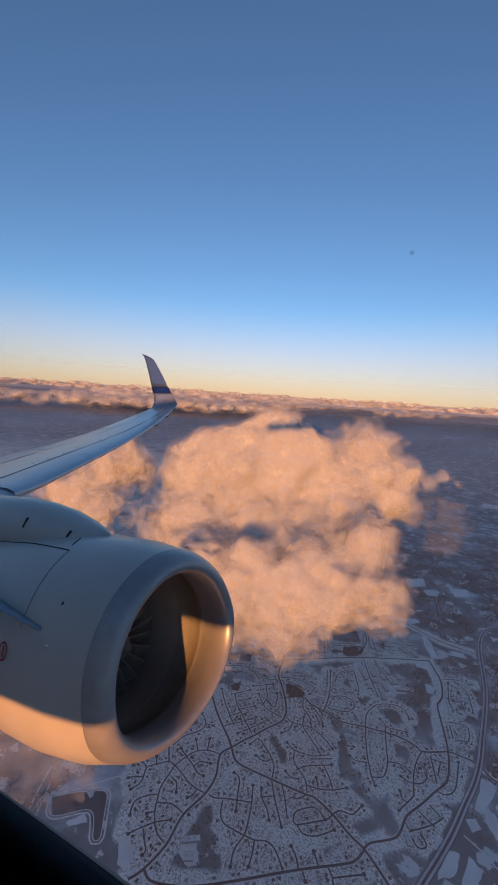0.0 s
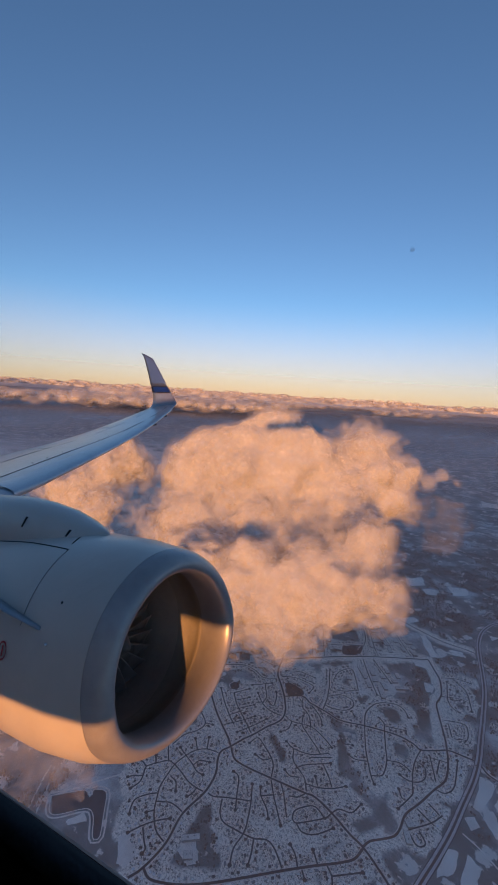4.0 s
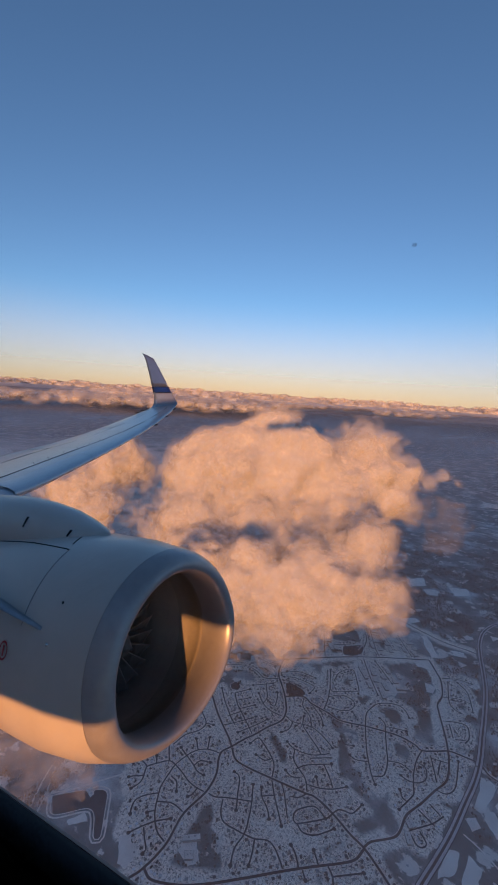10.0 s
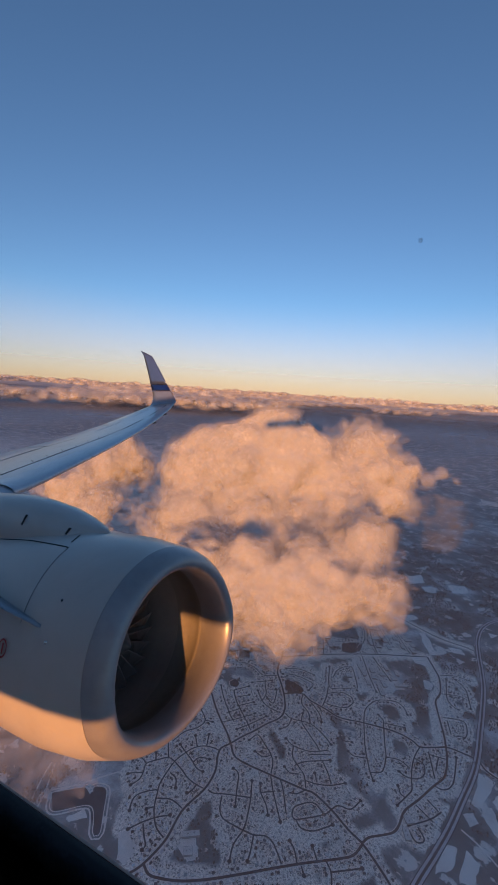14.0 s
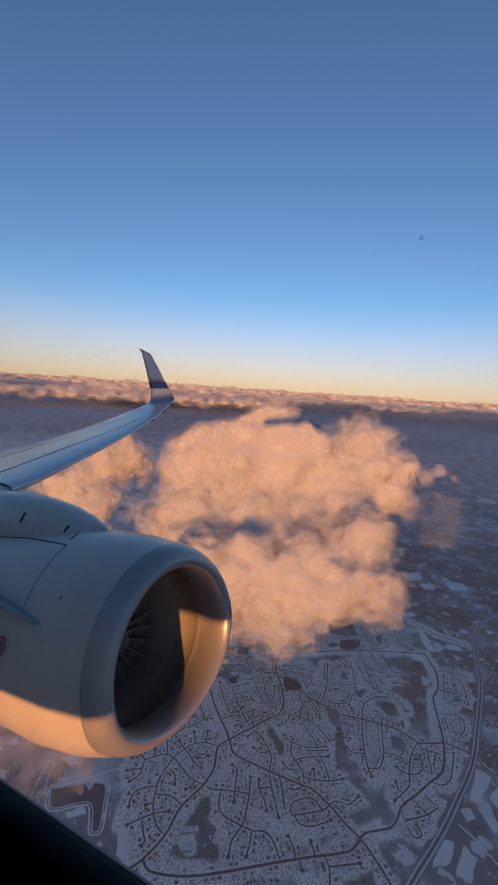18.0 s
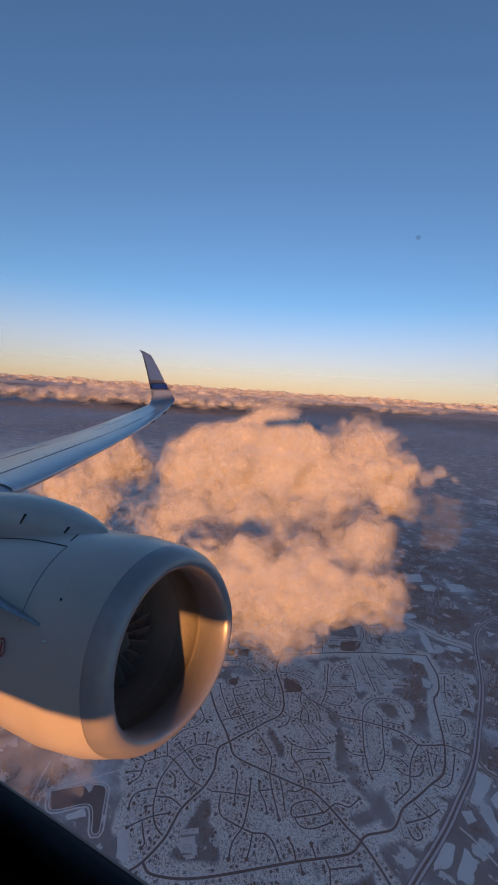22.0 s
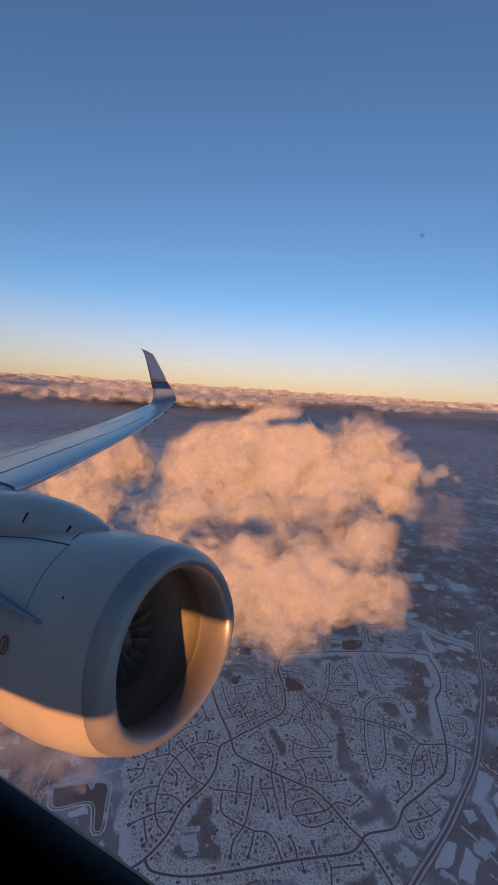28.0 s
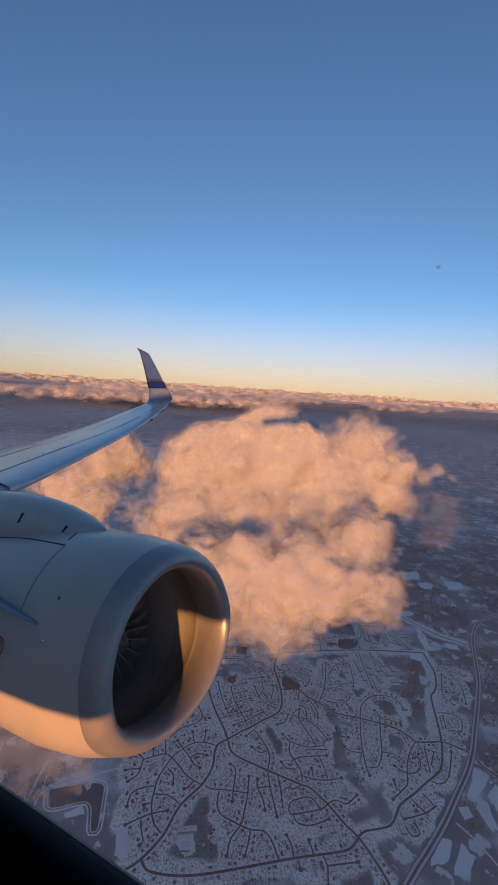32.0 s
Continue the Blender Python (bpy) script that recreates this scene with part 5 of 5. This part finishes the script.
def wing_at(y):
    """Leading and trailing edge of the wing at y."""
    lz = float(np.interp(y, [-2.4, 0.85, 1.5, 3.0, 4.8, 6.85, 8.8, 11.0, 12.0], [1.30, 1.28, 1.21, 1.168, 1.122, 1.109, 1.159, 1.289, 1.42]))
    tz = float(np.interp(y, [-2.4, 3.7, 5.9, 7.3, 9.0, 10.8, 12.05], [1.30, 1.335, 1.235, 1.250, 1.295, 1.402, 1.485]))
    tx = -8.406 - 0.27 * y if y > 1.5 else -8.81
    return Vector((-3.4 - 0.56 * y, y, lz)), Vector((tx, y, tz))


FOIL = [(0.0, 0.0), (0.004, 0.010), (0.015, 0.019), (0.04, 0.029), (0.09, 0.038), (0.18, 0.045), (0.30, 0.046), (0.45, 0.040), (0.62, 0.028), (0.80, 0.014), (1.0, 0.002),
        (1.0, -0.002), (0.80, -0.016), (0.6, -0.034), (0.4, -0.046), (0.22, -0.046), (0.10, -0.036), (0.04, -0.024), (0.012, -0.013)]


def foil_point(y, u, k, lift=0.0):
    le, te = wing_at(y)
    c = (te - le).length
    return le.lerp(te, u) + Vector((0, 0, k * c * 0.72 + lift))


def upper(u):
    return float(np.interp(u, [p[0] for p in FOIL[:11]], [p[1] for p in FOIL[:11]]))


def build_wing():
    ys = [-2.4, -1.0, 0.4, 1.5, 2.6, 4.0, 5.5, 7.0, 8.5, 10.0, 11.2, 12.0]
    wing = part("wing", loft("wing", [[foil_point(y, u, k) for u, k in FOIL] for y in ys], WING, cap=(True, True)), airplane, "long grey swept wing with a bare metal leading edge")
    # slats: a bright skin round the leading edge, in sections
    nose = [(0.16, -0.042), (0.10, -0.036), (0.04, -0.024), (0.012, -0.013), (0.0, 0.0), (0.004, 0.010), (0.015, 0.019), (0.04, 0.029), (0.09, 0.038), (0.125, 0.0415)]
    for y0, y1 in ((0.9, 3.55), (3.58, 6.28), (6.31, 9.0), (9.03, 11.5)):
        rings = []
        for y in np.linspace(y0, y1, 7):
            rings.append([foil_point(y, u - 0.002, k * 1.05, 0.004 if k > 0 else -0.004) for u, k in nose])
        part("slat", loft("slat", rings, EDGE, closed=False), wing, "bare metal slat")

    def strip(name, line, width, mat, up=0.006):
        v, f = [], []
        pts = [foil_point(y, u, upper(u), up) for y, u in line]
        for i, p in enumerate(pts):
            d = (pts[min(i + 1, len(pts) - 1)] - pts[max(i - 1, 0)]).normalized()
            s = d.cross(Vector((0, 0, 1))).normalized() * width / 2
            v += [p + s, p - s, p - s - Vector((0, 0, 0.02)), p + s - Vector((0, 0, 0.02))]
        for i in range(len(pts) - 1):
            f += [(4 * i + k, 4 * i + (k + 1) % 4, 4 * i + 4 + (k + 1) % 4, 4 * i + 4 + k) for k in range(4)]
        part(name, shape(name, v, f, mat), wing)

    strip("panel_gap", [(y, 0.237) for y in np.linspace(1.0, 11.6, 40)], 0.03, GAP)
    strip("panel_gap", [(y, 0.66) for y in np.linspace(2.0, 11.0, 30)], 0.008, SEAM)
    for y in (4.4, 7.9):
        strip("panel_gap", [(y + 0.1 * t, 0.66 + 0.3 * t) for t in (0, 0.5, 1)], 0.008, SEAM)
    strip("panel_gap", [(6.2 + 0.6 * t, 0.32 + 0.2 * t) for t in (0, 0.5, 1)], 0.008, SEAM)
    strip("panel_gap", [(10.6 + 0.1 * t, 0.1 + 0.5 * t) for t in np.linspace(0, 1, 6)], 0.010, SEAM)
    for y in (2.5, 3.0, 3.6, 4.2, 4.8, 5.4, 6.0, 6.6):
        a, b, c = foil_point(y, 0.265, upper(0.265)), foil_point(y, 0.29, upper(0.29)), foil_point(y, 0.29, upper(0.29), 0.022)
        w = Vector((0, 0.008, 0))
        part("vortex_tab", shape("vortex_tab", [a + w, b + w * 6, c + w * 6, a - w, b + w * 4, c + w * 4], [(0, 1, 2), (5, 4, 3), (0, 3, 4, 1), (1, 4, 5, 2), (2, 5, 3, 0)], GAP), wing)
    for y, u in ((8.6, -0.02), (10.2, -0.02), (11.6, -0.02)):
        p = foil_point(y, 0.0, 0.0) + Vector((0.02, 0, -0.04))
        rings = [[p + Vector((dx, r * math.cos(a), r * math.sin(a))) for a in np.linspace(0, 2 * math.pi, 8, endpoint=False)] for dx, r in ((-0.12, 0.03), (0.02, 0.035), (0.07, 0.008))]
        part("slat_bracket", loft("slat_bracket", rings, GAP, cap=(True, True)), wing)
    # aileron hinge fairing and static stubs at the trailing edge
    for y in (10.9, 11.35, 11.8):
        _, te = wing_at(y)
        part("static_wick", loft("static_wick", [[te + Vector((dx, 0.02 * math.cos(a), 0.03 + 0.02 * math.sin(a))) for a in (0, 1.57, 3.14, 4.71)] for dx in (0.05, -0.22)], GAP, cap=(True, True)), wing)


def build_winglet():
    """From the bent-up tip to the swept top: a grey foot, a navy band, a blue-grey blade with its shade painted in."""
    base_l, base_t = wing_at(12.0)
    ctrl = [(0.0, base_l, base_t), (0.05, Vector((-10.20, 12.24, 1.49)), Vector((-11.68, 12.18, 1.60))), (0.12, Vector((-10.42, 12.42, 1.68)), Vector((-11.74, 12.31, 1.82))),
            (0.30, Vector((-10.78, 12.56, 2.18)), Vector((-11.90, 12.47, 2.34))), (0.60, Vector((-11.24, 12.75, 2.95)), Vector((-12.12, 12.72, 3.10))),
            (0.90, Vector((-11.70, 12.93, 3.68)), Vector((-12.36, 12.95, 3.86))), (0.96, Vector((-11.86, 12.97, 3.86)), Vector((-12.45, 13.0, 4.02))), (1.0, Vector((-12.20, 13.02, 3.97)), Vector((-12.56, 13.04, 4.14)))]

    def ring(s):
        for (s0, l0, t0), (s1, l1, t1) in zip(ctrl, ctrl[1:]):
            if s <= s1 + 1e-9:
                w = (s - s0) / (s1 - s0)
                l, t = l0.lerp(l1, w), t0.lerp(t1, w)
                break
        t = l.lerp(t, 1 - 0.10 * min(1.0, s / 0.2))
        c = (t - l).length
        bend = min(1.0, s / 0.14)
        n = Vector((0, -math.sin(1.25 * bend), math.cos(1.25 * bend)))
        return [l.lerp(t, u) + n * k * c * 0.72 for u, k in FOIL]

    def piece(name, s0, s1, mat, label):
        rows = [ring(s) for s in np.linspace(s0, s1, 9)]
        return loft(name, rows, mat, cap=(True, True))
    winglet = part("winglet", piece("winglet", 0.0, 0.235, FOOT, ""), airplane, "upswept blended winglet with a navy band")
    part("band", piece("band", 0.237, 0.345, NAVY, ""), winglet, "navy blue band")
    part("blade", piece("blade", 0.347, 1.0, BLUE, ""), winglet, "winglet blade with its shade painted in as blue-grey")


def build_fuselage():
    """The hull round the camera, with one cabin window cut through."""
    cy, cz, r = -4.355, 2.60, 1.88
    x0, x1 = 2.40, 3.10
    a0, a1 = radians(-16), radians(14)
    v, f = [], []
    xs = [-18, -10, -4, 0, x0, x1, 5, 8, 10.5, 12.0, 13.0, 13.6]
    rs = [1, 1, 1, 1, 1, 1, 1, 1, 0.94, 0.78, 0.52, 0.1]
    angs = [a0 + (a1 - a0) * t for t in np.linspace(0, 1, 9)] + [a1 + (2 * math.pi - a1 + a0) * t for t in np.linspace(0, 1, 72)[1:-1]]
    n = len(angs)
    for x, k in zip(xs, rs):
        v += [(x, cy + r * k * math.cos(a), cz - (1 - k) * 0.6 + r * k * math.sin(a)) for a in angs]
    for i in range(len(xs) - 1):
        for j in range(n):
            if xs[i] == x0 and j < 8:
                continue
            f.append((i * n + j, (i + 1) * n + j, (i + 1) * n + (j + 1) % n, i * n + (j + 1) % n))
    f.append(tuple(range(n)))
    hull = part("fuselage", shape("fuselage", v, f, HULL, True), airplane, "white airliner fuselage with cabin windows")
    # the window panel: a curved plate with a round-cornered opening, inner and outer skin
    wx0, wx1, wz0, wz1, rad = 2.55, 2.97, 2.509, 2.88, 0.06

    def rim(grow, y, n=8):
        out = []
        rr = rad + grow
        for cx, cz2, s in ((wx1 - rad, wz1 - rad, 0), (wx0 + rad, wz1 - rad, 1), (wx0 + rad, wz0 + rad, 2), (wx1 - rad, wz0 + rad, 3)):
            for k in range(n + 1):
                a = math.pi / 2 * (s + k / n)
                out.append((cx + rr * math.cos(a), y, cz2 + rr * math.sin(a)))
        return out
    inner = -2.5443 + 0.045

    def skin_y(z):
        return cy + math.sqrt(r * r - (z - cz) ** 2)
    big = []
    edge = rim(0.0, inner)
    for x, _, z in edge:
        # out to the border of the gap in the hull
        dx, dz = x - 2.75, z - 2.69
        k = min((0.352 if dx > 0 else 0.352) / max(abs(dx), 1e-6), ((cz + r * math.sin(a1) + 0.002 - 2.69) if dz > 0 else (2.69 - cz - r * math.sin(a0) + 0.002)) / max(abs(dz), 1e-6))
        big.append((2.75 + dx * k, skin_y(min(max(2.69 + dz * k, cz - 1.2), cz + 1.2)), 2.69 + dz * k))
    out_rim = [(x, skin_y(z) - 0.004, z) for x, _, z in rim(0.10, 0)]
    in_rim = rim(0.0, inner)
    soft = rim(0.006, inner - 0.006)
    wall = [(x, inner - 0.008, z) for x, _, z in rim(0.05, 0)]
    far = [(x, y - 0.10, z) for x, y, z in big]
    window = tagged(new("window_1", loft("window_1", [big, out_rim, in_rim, soft, wall, far], TRIM)), "dark rounded surround of an airliner cabin window", "window", kind="structure")
    window.matrix_basis = PLANE
    seal = [rim(0.0004, inner + 0.0001), rim(0.0, inner + 0.0002), rim(0.0, inner + 0.0008), rim(0.002, inner + 0.0012)]
    part("seal", loft("seal", seal, SEAL, smooth=False), window, "thin reddish window seal")
    pane_mat = bpy.data.materials.new("clear_pane")
    pane_mat.use_nodes = True
    nt = pane_mat.node_tree
    nt.nodes.remove(nt.nodes["Principled BSDF"])
    clear = node(pane_mat, "ShaderNodeBsdfTransparent", Color=(0.985, 0.99, 0.99, 1))
    wire(pane_mat, clear, nt.nodes["Material Output"].inputs[0])
    p = rim(0.004, inner + 0.012)
    q = rim(0.004, inner + 0.014)
    pane = part("pane", loft("pane", [p, q], pane_mat, cap=(True, True), smooth=False), window, "clear window pane")
    pane.visible_shadow = False
    speck_at = Vector((2.7737, -2.5443, 2.6252)) + (Vector((2.760, -2.4443, 2.644)) - Vector((2.7737, -2.5443, 2.6252))) * 0.57 - Vector((0, 0.0016, 0))
    rng = random.Random(3)
    blob = []
    for d, s in ((0.0, 1.0), (0.0002, 0.9), (0.0004, 0.65), (0.0005, 0.35)):
        blob.append([speck_at + Vector((0.00028 * s * math.cos(a) * rng.uniform(0.9, 1.1), -d, 0.00025 * s * math.sin(a) * rng.uniform(0.9, 1.1))) for a in np.linspace(0, 2 * math.pi, 10, endpoint=False)])
    part("dirt_speck", loft("dirt_speck", blob, DIRT, cap=(True, True)), window, "small grey dirt speck on the pane")


build_engine()
build_pylon()
build_wing()
build_winglet()
build_fuselage()
